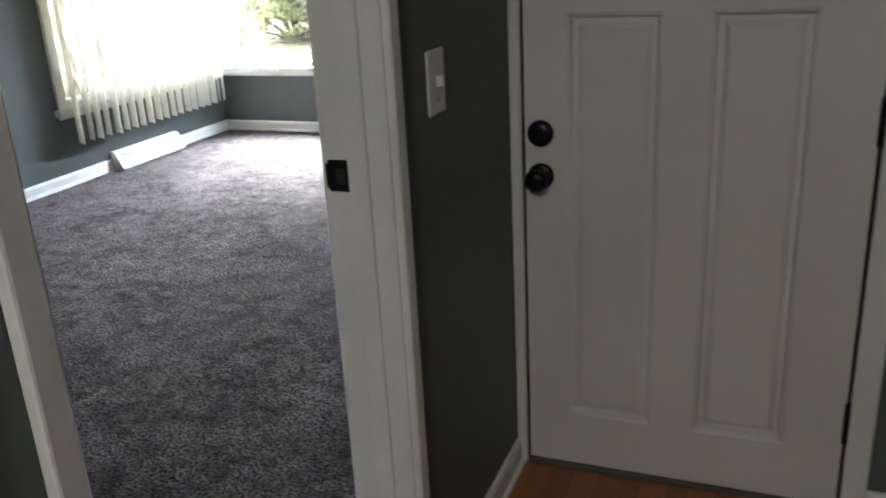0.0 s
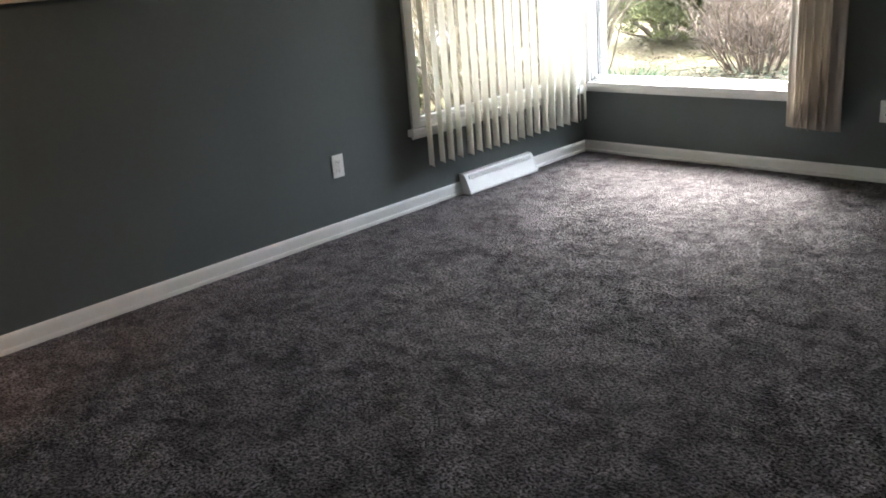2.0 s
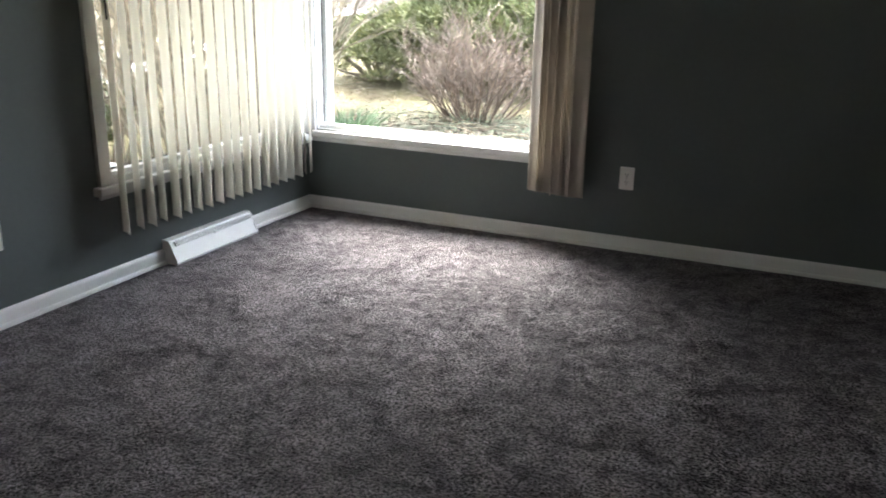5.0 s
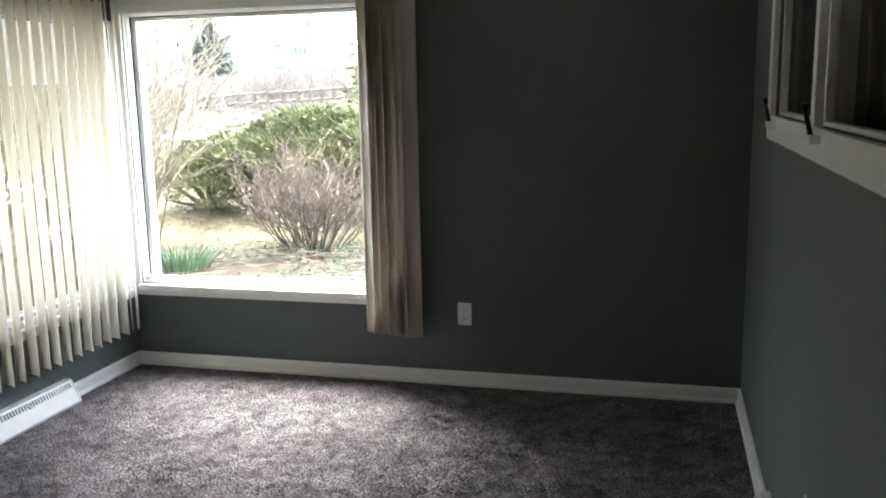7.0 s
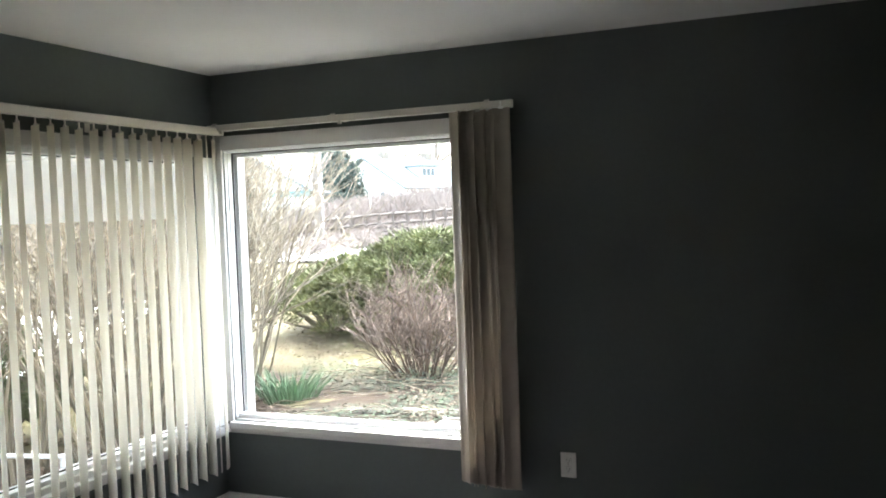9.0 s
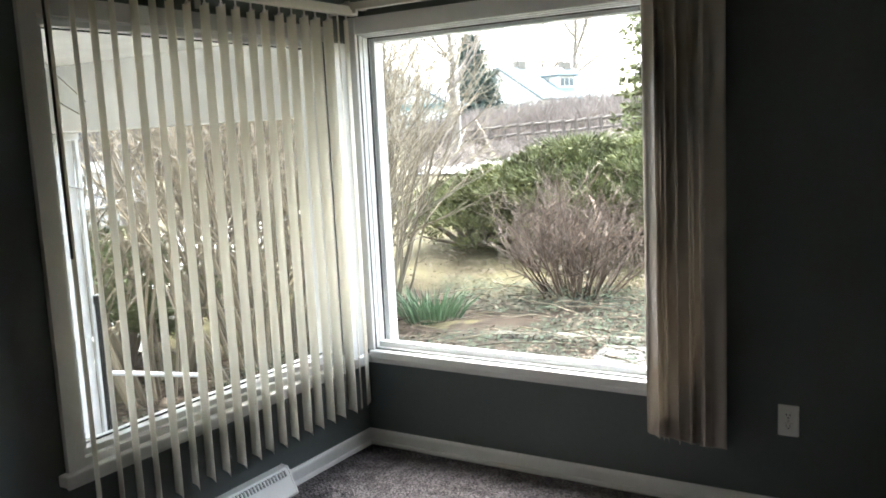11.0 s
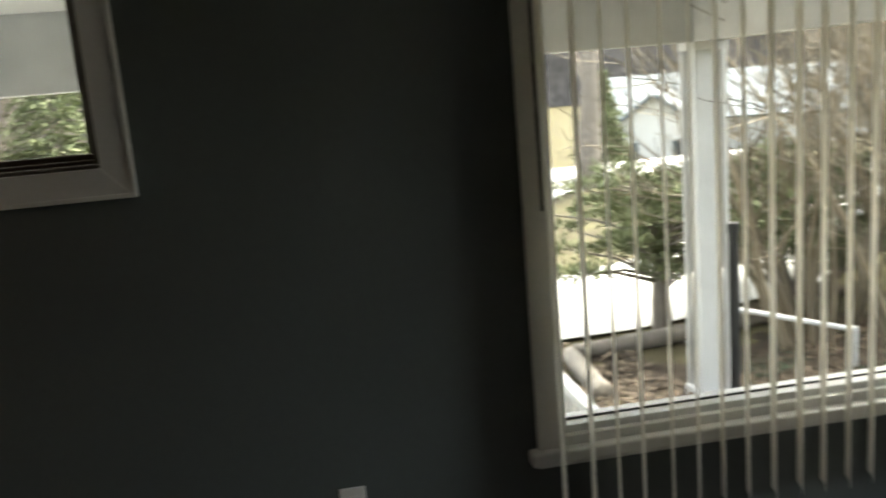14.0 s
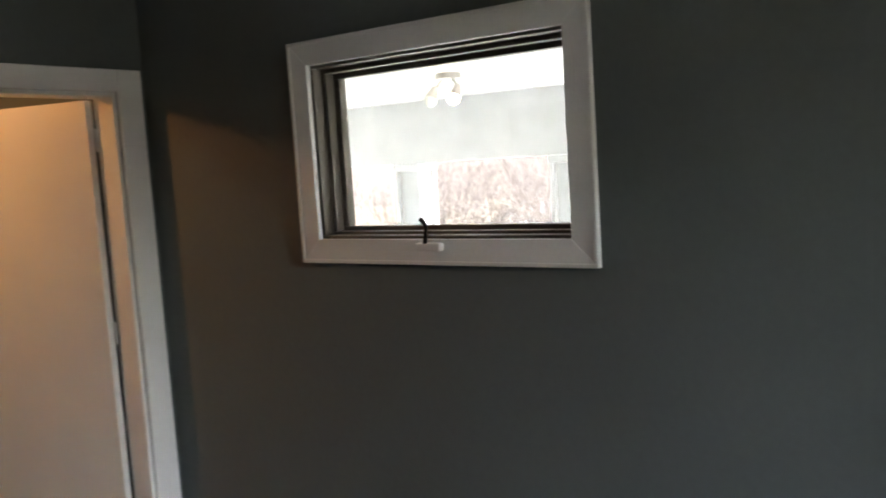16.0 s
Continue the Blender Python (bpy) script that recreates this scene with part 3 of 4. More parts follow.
    part("casing", box(lo, DO[0] + 0.012, 2.04, hi, DO[1] - 0.012, 2.10, 0.004), M["trim"], dw)
strike = part("strike_plate", box(3.405, DO[1] - 0.0205, 0.93, 3.443, DO[1] - 0.017, 0.984, 0.001), M["black"], dw, "black metal strike plate")
part("latch_hole", box(3.42, DO[1] - 0.0215, 0.944, 3.436, DO[1] - 0.02, 0.97, 0), M["dark"], strike)
part("strike_lip", cyl((3.404, DO[1] - 0.019, 0.936), (3.404, DO[1] - 0.019, 0.978), 0.004, 0.004, 10), M["black"], strike)

# ---- entry door in the hall ----
FX0, FX1, FY = 3.548, 4.29, HY
door = tagged(new("door_1"), "white panelled entry door with black knob and deadbolt", "door", kind="structure")
PA = [(3.645, 3.856, 0.155, 1.155), (3.955, 4.164, 0.155, 1.155), (3.645, 4.164, 1.28, 1.82)]
leaf = bmesh.new()
for a, b, c, d in ((FX0, 0.012, PA[0][0], 1.985), (PA[1][1], 0.012, FX1, 1.985), (PA[0][0], 0.012, PA[1][1], 0.155), (PA[0][0], 1.155, PA[1][1], 1.28), (PA[0][0], 1.82, PA[1][1], 1.985), (PA[0][1], 0.155, PA[1][0], 1.155)):
    box_into(leaf, a, FY, b, c, FY + 0.04, d)
part("leaf", leaf, M["door"], door)
for a, c, b, d in PA:
    pbm = bmesh.new()
    rings = [(0, 0.0), (0.008, 0.004), (0.014, 0.0165), (0.024, 0.0165), (0.036, 0.007)]
    loops = []
    for o, dep in rings:
        loops.append([pbm.verts.new((px, FY + dep, pz)) for px, pz in ((a + o, b + o), (c - o, b + o), (c - o, d - o), (a + o, d - o))])
    for r0, r1 in zip(loops, loops[1:]):
        for i in range(4):
            pbm.faces.new((r0[i], r0[(i + 1) % 4], r1[(i + 1) % 4], r1[i]))
    pbm.faces.new(loops[-1])
    bmesh.ops.recalc_face_normals(pbm, faces=pbm.faces)
    bmesh.ops.reverse_faces(pbm, faces=pbm.faces) if pbm.faces[-1].normal.y > 0 else None
    part("panel", pbm, M["door"], door)


def lathe(profile, n=28):
    """Turned about -y: (radius, distance out) pairs."""
    bm = bmesh.new()
    rings = [[bm.verts.new((r * math.cos(2 * math.pi * i / n), -o, r * math.sin(2 * math.pi * i / n))) for i in range(n)] for r, o in profile]
    for r0, r1 in zip(rings, rings[1:]):
        for i in range(n):
            bm.faces.new((r0[i], r0[(i + 1) % n], r1[(i + 1) % n], r1[i]))
    bm.faces.new(rings[-1])
    bmesh.ops.recalc_face_normals(bm, faces=bm.faces)
    return bm


knob = part("knob", lathe([(0.031, 0), (0.031, 0.006), (0.024, 0.01), (0.012, 0.013), (0.011, 0.03), (0.022, 0.036), (0.027, 0.044), (0.027, 0.052), (0.022, 0.06), (0.01, 0.064)]), M["black"], door, "black round door knob", True)
knob.location = (3.586, FY, 0.784)
bolt = part("deadbolt", lathe([(0.031, 0), (0.031, 0.008), (0.027, 0.014), (0.01, 0.016)]), M["black"], door, "black round deadbolt rose", True)
bolt.location = (3.586, FY, 0.886)
turn = part("thumb_turn", box(-0.005, -0.034, -0.016, 0.005, -0.014, 0.016, 0.003), M["black"], bolt)
for zz in (0.237, 0.93, 1.76):
    hg = part("hinge", cyl((FX1 + 0.004, FY - 0.007, zz - 0.05), (FX1 + 0.004, FY - 0.007, zz + 0.05), 0.008, 0.008, 12), M["black"], door, "black butt hinge")
    part("hinge_pin", cyl((FX1 + 0.004, FY - 0.007, zz + 0.05), (FX1 + 0.004, FY - 0.007, zz + 0.056), 0.005, 0.003, 10), M["black"], hg)
part("door_casing", box(3.516, FY - 0.018, 0, 3.543, FY - 0.001, 2.05, 0.005), M["trim"], door)
part("door_casing", box(4.298, FY - 0.018, 0, 4.352, FY - 0.001, 2.05, 0.005), M["trim"], door)
part("door_casing", box(3.543, FY - 0.018, 1.99, 4.298, FY - 0.001, 2.05, 0.005), M["trim"], door)
part("threshold", box(3.543, FY - 0.012, -0.008, 4.297, FY + 0.12, 0.01, 0.003), M["brown_frame"], door, "dark wooden threshold")
baseboard((4.88, HY, -0.01), (4.352, HY, -0.01))

# ---- side doorway, its door standing open ----
d2 = tagged(new("doorway_2"), "white cased side doorway in the room corner", "doorway", kind="structure")
part("casing", box(0.022, YE - 0.001, 0, EO[0] - 0.002, YE + 0.018, 2.08, 0.005), M["trim"], d2)
part("casing", box(EO[1] + 0.002, YE - 0.001, 0, EO[1] + 0.092, YE + 0.018, 2.08, 0.005), M["trim"], d2)
part("casing", box(EO[0] - 0.002, YE - 0.001, EO[2], EO[1] + 0.002, YE + 0.018, 2.08, 0.005), M["trim"], d2)
part("jamb", box(EO[0] - 0.002, YE - 0.124, 0, EO[0] + 0.016, YE - 0.001, EO[2], 0.002), M["trim"], d2)
part("jamb", box(EO[1] - 0.016, YE - 0.124, 0, EO[1] + 0.002, YE - 0.001, EO[2], 0.002), M["trim"], d2)
part("jamb", box(EO[0] + 0.016, YE - 0.124, EO[2] - 0.016, EO[1] - 0.016, YE - 0.001, EO[2] + 0.002, 0.002), M["trim"], d2)
door2 = tagged(new("door_2"), "plain white flush door standing open into the side room", "door", kind="structure")
d2y = YE - 0.135
leaf2 = box(EO[0] + 0.02, d2y - 0.73, 0.012, EO[0] + 0.055, d2y, EO[2] - 0.02, 0.003)
bmesh.ops.rotate(leaf2, cent=(EO[0] + 0.02, d2y, 0), matrix=Matrix.Rotation(radians(15), 3, "Z"), verts=leaf2.verts)
part("leaf", leaf2, M["door"], door2)
for zz in (0.25, 1.05, 1.82):
    part("hinge", cyl((EO[0] + 0.02, d2y + 0.006, zz - 0.045), (EO[0] + 0.02, d2y + 0.006, zz + 0.045), 0.007, 0.007, 12), M["screw"], door2, "steel hinge")
knob2 = lathe([(0.03, 0), (0.028, 0.006), (0.011, 0.012), (0.011, 0.03), (0.026, 0.042), (0.026, 0.054), (0.012, 0.062)])
bmesh.ops.rotate(knob2, cent=(0, 0, 0), matrix=Matrix.Rotation(radians(90), 3, "Z"), verts=knob2.verts)
k2 = part("knob", knob2, M["black"], door2, "black round door knob", True)
k2.matrix_basis = pose(EO[0] + 0.225, d2y - 0.629, 0.95, 0, 0, 15)

# ceiling lamps: the side room's, and an unseen one added for the hall fill
def dome_lamp(at, label):
    t = thing("ceiling_lamp", label, "ceiling lamp", "", at)
    part("base", cyl((0, 0, -0.02), (0, 0, 0), 0.14, 0.14, 28), M["screw"], t)
    b = bmesh.new()
    bmesh.ops.create_uvsphere(b, u_segments=28, v_segments=12, radius=0.13)
    for v in b.verts:
        v.co.z = v.co.z * 0.5 - 0.02 if v.co.z < 0 else -0.02
    part("shade", b, glow("warm_lamp_glass", (1.0, 0.78, 0.5), 1.0), t, "warm glowing glass shade", True)


dome_lamp((1.15, -5.5, H), "round warm-lit ceiling lamp in the side room")
dome_lamp((4.15, -7.1, H), "unseen round ceiling lamp added over the hall fill light")

# hall floor of narrow boards
strip = bpy.data.meshes.new("plank")
sb = box(-0.0285, -0.45, -0.02, 0.0285, 0.45, 0.0, 0.0012)
sb.to_mesh(strip)
sb.free()
strip.materials.append(M["hardwood"])
hall_floor = tagged(put("hall_floor", box(3.47, -8.5, -0.032, 4.88, HY + 0.12, -0.021), M["brown_frame"]), "orange oak strip flooring in the hall", "floor", kind="structure")
for i in range(24):
    for j in range(6):
        pk = new("plank", strip)
        pk.parent = hall_floor
        pk.location = (3.50 + 0.0288 + i * 0.0575, HY + 0.02 - 0.45 - j * 0.902 + ((i * 37) % 11) * 0.008, -0.001)


# ---- outdoors ----
def sstep(a, b, x):
    t = min(1, max(0, (x - a) / (b - a)))
    return t * t * (3 - 2 * t)


def ground_z(x, y):
    near = -0.27 + 0.17 * sstep(0.4, 2.4, y)
    hill = 0.086 * max(0, min(y, 28) - 4.8) * sstep(-13, 3, x + 0.55 * y)
    west = -0.55 * sstep(-0.6, -4.2, x) * (1 - sstep(2.0, 5.0, y)) - 1.1 * sstep(-4, -19, x) - 2.6 * sstep(-18, -42, x)
    fall = sstep(-16, -5, x + 0.55 * y)
    return near + hill + west * (1 - 0.8 * fall * sstep(3, 9, y))


def island(m, amount):
    """Varies colour from leaf to leaf."""
    nt = m.node_tree
    b = nt.nodes["Principled BSDF"]
    g = nt.nodes.new("ShaderNodeNewGeometry")
    r = nt.nodes.new("ShaderNodeMapRange")
    r.inputs["To Min"].default_value, r.inputs["To Max"].default_value = 1 - amount, 1 + amount
    nt.links.new(g.outputs["Random Per Island"], r.inputs["Value"])
    vm = nt.nodes.new("ShaderNodeVectorMath")
    vm.operation = "SCALE"
    sock = b.inputs["Base Color"]
    if sock.links:
        nt.links.new(sock.links[0].from_socket, vm.inputs[0])
    else:
        vm.inputs[0].default_value = sock.default_value[:3]
    nt.links.new(r.outputs[0], vm.inputs["Scale"])
    nt.links.new(vm.outputs[0], sock)
    return m


M["soil"] = mat("straw_grass_and_litter", (0.1, 0.082, 0.056), 0.95, vary=0.4, scale=1.3, tint=(0.095, 0.09, 0.042), bump=0.8, bscale=45, spec=0.1, fine=0.3, fscale=25)
M["concrete"] = mat("pale_concrete", (0.42, 0.41, 0.38), 0.85, vary=0.1, scale=1.5, bump=0.3, bscale=60, fine=0.06)
M["juniper"] = island(mat("juniper_needles", (0.088, 0.1, 0.045), 0.8, vary=0.5, scale=2.6, tint=(0.175, 0.185, 0.09), spec=0.2), 0.55)
M["pine"] = island(mat("pine_needles", (0.1, 0.125, 0.062), 0.75, vary=0.35, scale=3, tint=(0.16, 0.175, 0.09), spec=0.2), 0.45)
M["spruce"] = island(mat("spruce_needles", (0.055, 0.08, 0.065), 0.7, vary=0.2, scale=0.8), 0.35)
M["bark"] = mat("grey_bark", (0.19, 0.165, 0.14), 0.9, vary=0.25, scale=9, bump=0.6, bscale=40, fine=0.2, fscale=60)
M["twig_red"] = island(mat("reddish_brown_twigs", (0.125, 0.09, 0.066), 0.8, vary=0.25, scale=5), 0.55)
M["twig_tan"] = island(mat("tan_twigs", (0.23, 0.195, 0.14), 0.8, vary=0.25, scale=3), 0.55)
M["daffodil"] = island(mat("daffodil_leaves", (0.13, 0.21, 0.115), 0.5, vary=0.2, scale=9), 0.3)
M["ivy"] = island(mat("ivy_leaves", (0.04, 0.058, 0.034), 0.75, vary=0.4, scale=6, spec=0.2), 0.85)
M["stone"] = mat("grey_weathered_concrete", (0.13, 0.125, 0.115), 0.9, vary=0.25, scale=5, bump=0.5, bscale=50, fine=0.15)
M["fence_wood"] = mat("dark_weathered_rail", (0.13, 0.11, 0.095), 0.9, vary=0.2, scale=6, fine=0.1)
M["mulch"] = mat("dark_bark_mulch", (0.05, 0.038, 0.028), 0.95, vary=0.45, scale=5, bump=1.0, bscale=40, spec=0.1, fine=0.4, fscale=35)
M["pale_roof"] = mat("pale_blue_grey_roof", (0.17, 0.19, 0.2), 0.8, vary=0.08, scale=1.5)
M["litter"] = island(mat("dead_leaves", (0.11, 0.086, 0.062), 0.9, vary=0.3, scale=6, spec=0.2), 0.85)
M["log"] = mat("weathered_timber", (0.2, 0.178, 0.148), 0.9, vary=0.25, scale=8, bump=0.6, bscale=50, fine=0.15)
M["roof_blue"] = mat("blue_grey_roof", (0.15, 0.19, 0.205), 0.8, vary=0.1, scale=1.5)
M["siding"] = mat("white_siding", (0.6, 0.6, 0.58), 0.6, vary=0.04, scale=1)
M["teal"] = mat("teal_trim", (0.16, 0.27, 0.27), 0.6)
M["window_dark"] = mat("dark_far_pane", (0.09, 0.11, 0.12), 0.15)
M["brush"] = island(mat("far_brush", (0.19, 0.16, 0.14), 0.95, vary=0.25, scale=0.6), 0.4)
M["hills"] = mat("far_wooded_ridge", (0.1, 0.092, 0.088), 1.0, spec=0.0, vary=0.3, scale=0.12, fine=0.35, fscale=1.1)
M["orange"] = mat("orange_enamel", (0.85, 0.22, 0.04), 0.4)
M["van_grey"] = mat("grey_vehicle_paint", (0.35, 0.36, 0.37), 0.35)
M["tyre"] = mat("black_rubber", (0.02, 0.02, 0.02), 0.8)

# one sheet of ground to the horizon
N = 150
gv, gf = [], []
axis = [math.copysign(abs(i / N * 2 - 1) ** 2.6 * 700, i - N / 2) for i in range(N + 1)]
for yy in axis:
    for xx in axis:
        x, y = xx - 1.5, yy + 3.0
        d = math.hypot(x, y)
        z = ground_z(x, y) + (0.03 * noise.noise(Vector((x * 1.1, y * 1.1, 0))) if d < 60 and not (-0.5 < x < 5.3 and -9 < y < 0.5) else 0)
        gv.append((x, y, z))
for j in range(N):
    for i in range(N):
        a = j * (N + 1) + i
        gf.append((a, a + 1, a + N + 2, a + N + 1))
ground = tagged(raw("ground", gv, gf, M["soil"]), "straw-coloured spring lawn with leaf litter", "ground", kind="structure")


def drape(name, pts, width, material, label, category, lift=0.035, n=60):
    """A strip laid on the ground along a line of points."""
    P = [Vector((*p, 0)) for p in pts]
    line = []
    for i in range(len(P) - 1):
        for k in range(n):
            line.append(P[i].lerp(P[i + 1], k / n))
    line.append(P[-1])
    bm = bmesh.new()
    rows = []
    for i, p in enumerate(line):
        d = (line[min(i + 1, len(line) - 1)] - line[max(i - 1, 0)]).normalized()
        s = Vector((-d.y, d.x, 0))
        row = []
        for u in (-0.5, -0.25, 0, 0.25, 0.5):
            q = p + s * width * u
            row.append(bm.verts.new((q.x, q.y, ground_z(q.x, q.y) + lift)))
        rows.append(row)
    for a, b in zip(rows, rows[1:]):
        for i in range(4):
            bm.faces.new((a[i], a[i + 1], b[i + 1], b[i]))
    bmesh.ops.recalc_face_normals(bm, faces=bm.faces)
    return tagged(put(name, bm, material), label, category, kind="structure")


drape("driveway", [(-6.1, -14), (-6.1, -2), (-6.2, 2.2), (-10, 9.5)], 2.8, M["concrete"], "pale concrete driveway beside the garden", "driveway")
drape("road", [(-19, -60), (-19, 0), (-24, 40)], 5.5, M["concrete"], "pale road beyond the lawn", "road", 0.05)
drape("garden_path", [(-9.6, 15.2), (-6.4, 14.0)], 2.0, M["concrete"], "pale paved patch below the fence", "path", 0.06, 30)

drape("garden_edging", [(0.35, 2.2), (2.8, 2.32)], 0.42, M["stone"], "grey concrete strip along the ivy bed", "edging", 0.06, 20)


# ---- plant builders ----
def tube(V, F, pts, radii, n=4):
    base = len(V)
    for i, p in enumerate(pts):
        d = (pts[min(i + 1, len(pts) - 1)] - pts[max(i - 1, 0)])
        d = d.normalized() if d.length > 1e-6 else Vector((0, 0, 1))
        s = d.cross(Vector((0.31, 0.87, 0.38))).normalized()
        t = d.cross(s)
        for k in range(n):
            a = 2 * math.pi * k / n
            V.append(p + (s * math.cos(a) + t * math.sin(a)) * radii[i])
    for i in range(len(pts) - 1):
        for k in range(n):
            a, b = base + i * n + k, base + i * n + (k + 1) % n
            F.append((a, b, b + n, a + n))


def limb(V, F, rg, p, d, length, r, depth, kids=4, bend=0.25, lift=0.1, spread=0.7, steps=5, n=4):
    pts, rr = [p.copy()], [r]
    d = d.normalized()
    for i in range(steps):
        d = (d + Vector((rg.uniform(-1, 1), rg.uniform(-1, 1), rg.uniform(-1, 1))) * bend / 2 + Vector((0, 0, lift))).normalized()
        p = p + d * length / steps
        pts.append(p.copy())
        rr.append(r * (1 - 0.75 * (i + 1) / steps) + 0.002)
        if depth > 0 and i >= 1:
            for _ in range(max(1, round(kids / (steps - 1)))):
                side = Vector((rg.uniform(-1, 1), rg.uniform(-1, 1), rg.uniform(-0.4, 1))).normalized()
                limb(V, F, rg, p, d * (1 - spread) + side * spread, length * rg.uniform(0.35, 0.6), rr[-1] * 0.6, depth - 1, kids, bend, lift, spread, max(3, steps - 1), max(3, n - 1))
    tube(V, F, pts, rr, n)


def sprays(V, F, rg, c, rad, count, length, width, up=0.4, flat=1.0):
    """Small pointed leaf sprays round a clump's centre."""
    for _ in range(count):
        o = Vector((rg.gauss(0, 1), rg.gauss(0, 1), rg.gauss(0, 1) * flat)).normalized()
        p = c + Vector((o.x * rad, o.y * rad, o.z * rad * flat)) * rg.uniform(0.35, 1.0)
        d = (o + Vector((rg.uniform(-0.6, 0.6), rg.uniform(-0.6, 0.6), up + rg.uniform(-0.4, 0.4)))).normalized()
        s = d.cross(Vector((rg.uniform(-1, 1), rg.uniform(-1, 1), rg.uniform(-1, 1)))).normalized() * width
        L = length * rg.uniform(0.6, 1.3)
        b = len(V)
        V.extend((p - s * 0.4, p + d * L * 0.5 - s, p + d * L, p + d * L * 0.5 + s))
        F.append((b, b + 1, b + 2, b + 3))


def shrub(name, at, stems, height, width, seed, material, label, kids=6, depth=2, r=0.009, lean=0.55, category="shrub"):
    rg = random.Random(seed)
    t = thing(name, label, category, "", (at[0], at[1], ground_z(*at)))
    V, F, V2, F2 = [], [], [], []
    for i in range(stems):
        a = rg.uniform(0, 2 * math.pi)
        q = rg.uniform(0, 1) ** 0.7
        p = Vector((math.cos(a) * q * width * 0.22, math.sin(a) * q * width * 0.22, -0.03))
        d = Vector((math.cos(a) * q * lean, math.sin(a) * q * lean, 1))
        L = height * rg.uniform(0.7, 1.05)
        (Va, Fa) = (V, F) if i % 2 else (V2, F2)
        limb(Va, Fa, rg, p, d, L, r * rg.uniform(0.7, 1.2), depth, kids, 0.28, 0.02, 0.5, 6, 4)
    raw("stems", V, F, material, t)
    raw("twigs", V2, F2, material, t)
    return t


# forsythia thicket by the porch corner
for k, (x, y, h, w, st, lean) in enumerate(((-1.95, 2.7, 2.3, 1.0, 15, 0.35), (-2.5, 3.3, 2.9, 1.7, 22, 0.4), (-2.6, 2.0, 2.8, 2.2, 30, 0.5), (-3.3, 2.7, 2.8, 2.6, 30, 0.55), (-3.4, 1.5, 2.5, 1.8, 22, 0.6),
                                            (-3.6, 4.4, 3.2, 2.6, 26, 0.45), (-4.6, 3.4, 3.0, 2.8, 26, 0.5), (-5.6, 4.8, 3.2, 2.8, 22, 0.5))):
    shrub("shrub", (x, y), st, h, w, 30 + k, M["twig_tan"], "tall bare tan-stemmed shrub in early spring", 5, 2, 0.019, lean)
# rounded bare shrub in the garden bed
shrub("bush", (-0.70, 4.3), 58, 0.86, 1.5, 7, M["twig_red"], "rounded bare reddish-brown bush in the ivy bed", 4, 2, 0.0105, 0.95, "bush")


def juniper(name, at, rx, ry, base, top, pads, seed, material, label):
    rg = random.Random(seed)
    z = ground_z(*at)
    t = thing(name, label, "shrub", "", (at[0], at[1], z))
    V, F, TV, TF = [], [], [], []
    for i in range(pads):
        a = rg.uniform(0, 2 * math.pi)
        q = math.sqrt(rg.uniform(0, 1))
        x, y = math.cos(a) * q * rx, math.sin(a) * q * ry
        h = (top - z) * (1 - 0.5 * q * q) * rg.uniform(0.72, 1.03) if rg.random() < 0.7 else rg.uniform(base, top - z) * (1 - 0.4 * q)
        c = Vector((x, y, max(base, h)))
        sprays(V, F, rg, c, rg.uniform(0.16, 0.32), 250, 0.095, 0.0085, 0.55, 0.4)
        if i % 4 == 0:
            m = Vector((x * 0.45, y * 0.45, c.z * 0.35))
            tube(TV, TF, [Vector((x * 0.1, y * 0.1, -0.05)), m, c], [0.035, 0.022, 0.006], 5)
    raw("branches", TV, TF, M["bark"], t)
    raw("foliage", V, F, material, t)
    return t


juniper("juniper", (-0.95, 6.9), 2.5, 1.35, 0.2, 1.4, 400, 3, M["juniper"], "broad spreading green juniper in the garden")
juniper("juniper", (-4.7, 2.1), 0.9, 0.8, 0.2, 0.75, 80, 6, M["pine"], "dark green low evergreen behind the porch column")
juniper("juniper", (-3.05, 6.4), 0.95, 0.8, 0.1, 0.85, 80, 5, M["juniper"], "low spreading juniper beside a path")


def cloud_pine(at, seed):
    rg = random.Random(seed)
    z = ground_z(*at)
    t = thing("pine_tree", "small pruned pine with layered green pads", "tree", "", (at[0], at[1], z))
    TV, TF, V, F = [], [], [], []
    tube(TV, TF, [Vector((0, 0, -0.05)), Vector((0.03, -0.02, 0.35)), Vector((-0.03, 0.03, 0.75)), Vector((0.02, 0.0, 1.15))], [0.095, 0.08, 0.06, 0.02], 8)
    for i in range(72):
        a = rg.uniform(0, 2 * math.pi)
        h = rg.uniform(0.55, 1.42)
        q = rg.uniform(0.1, 1.2) * (1.0 - 0.55 * max(0, h - 1.0))
        c = Vector((math.cos(a) * q, math.sin(a) * q, h))
        tube(TV, TF, [Vector((0, 0, h - 0.25)), c * 0.5 + Vector((0, 0, (h - 0.15) * 0.5)), c], [0.02, 0.013, 0.005], 5)
        sprays(V, F, rg, c, rg.uniform(0.14, 0.24), 130, 0.09, 0.011, 0.5, 0.4)
    raw("trunk", TV, TF, M["bark"], t)
    raw("crown", V, F, M["pine"], t)


cloud_pine((-4.6, 0.72), 12)


def conifer(name, at, height, radius, seed, material, label, low=0.08, spr=60, size=0.45):
    rg = random.Random(seed)
    t = thing(name, label, "tree", "", (at[0], at[1], ground_z(*at)))
    TV, TF, V, F = [], [], [], []
    tube(TV, TF, [Vector((0, 0, -0.1)), Vector((0, 0, height * 0.5)), Vector((0, 0, height))], [radius * 0.09, radius * 0.05, 0.01], 8)
    levels = 22
    for i in range(levels):
        f = low + (1 - low) * i / levels
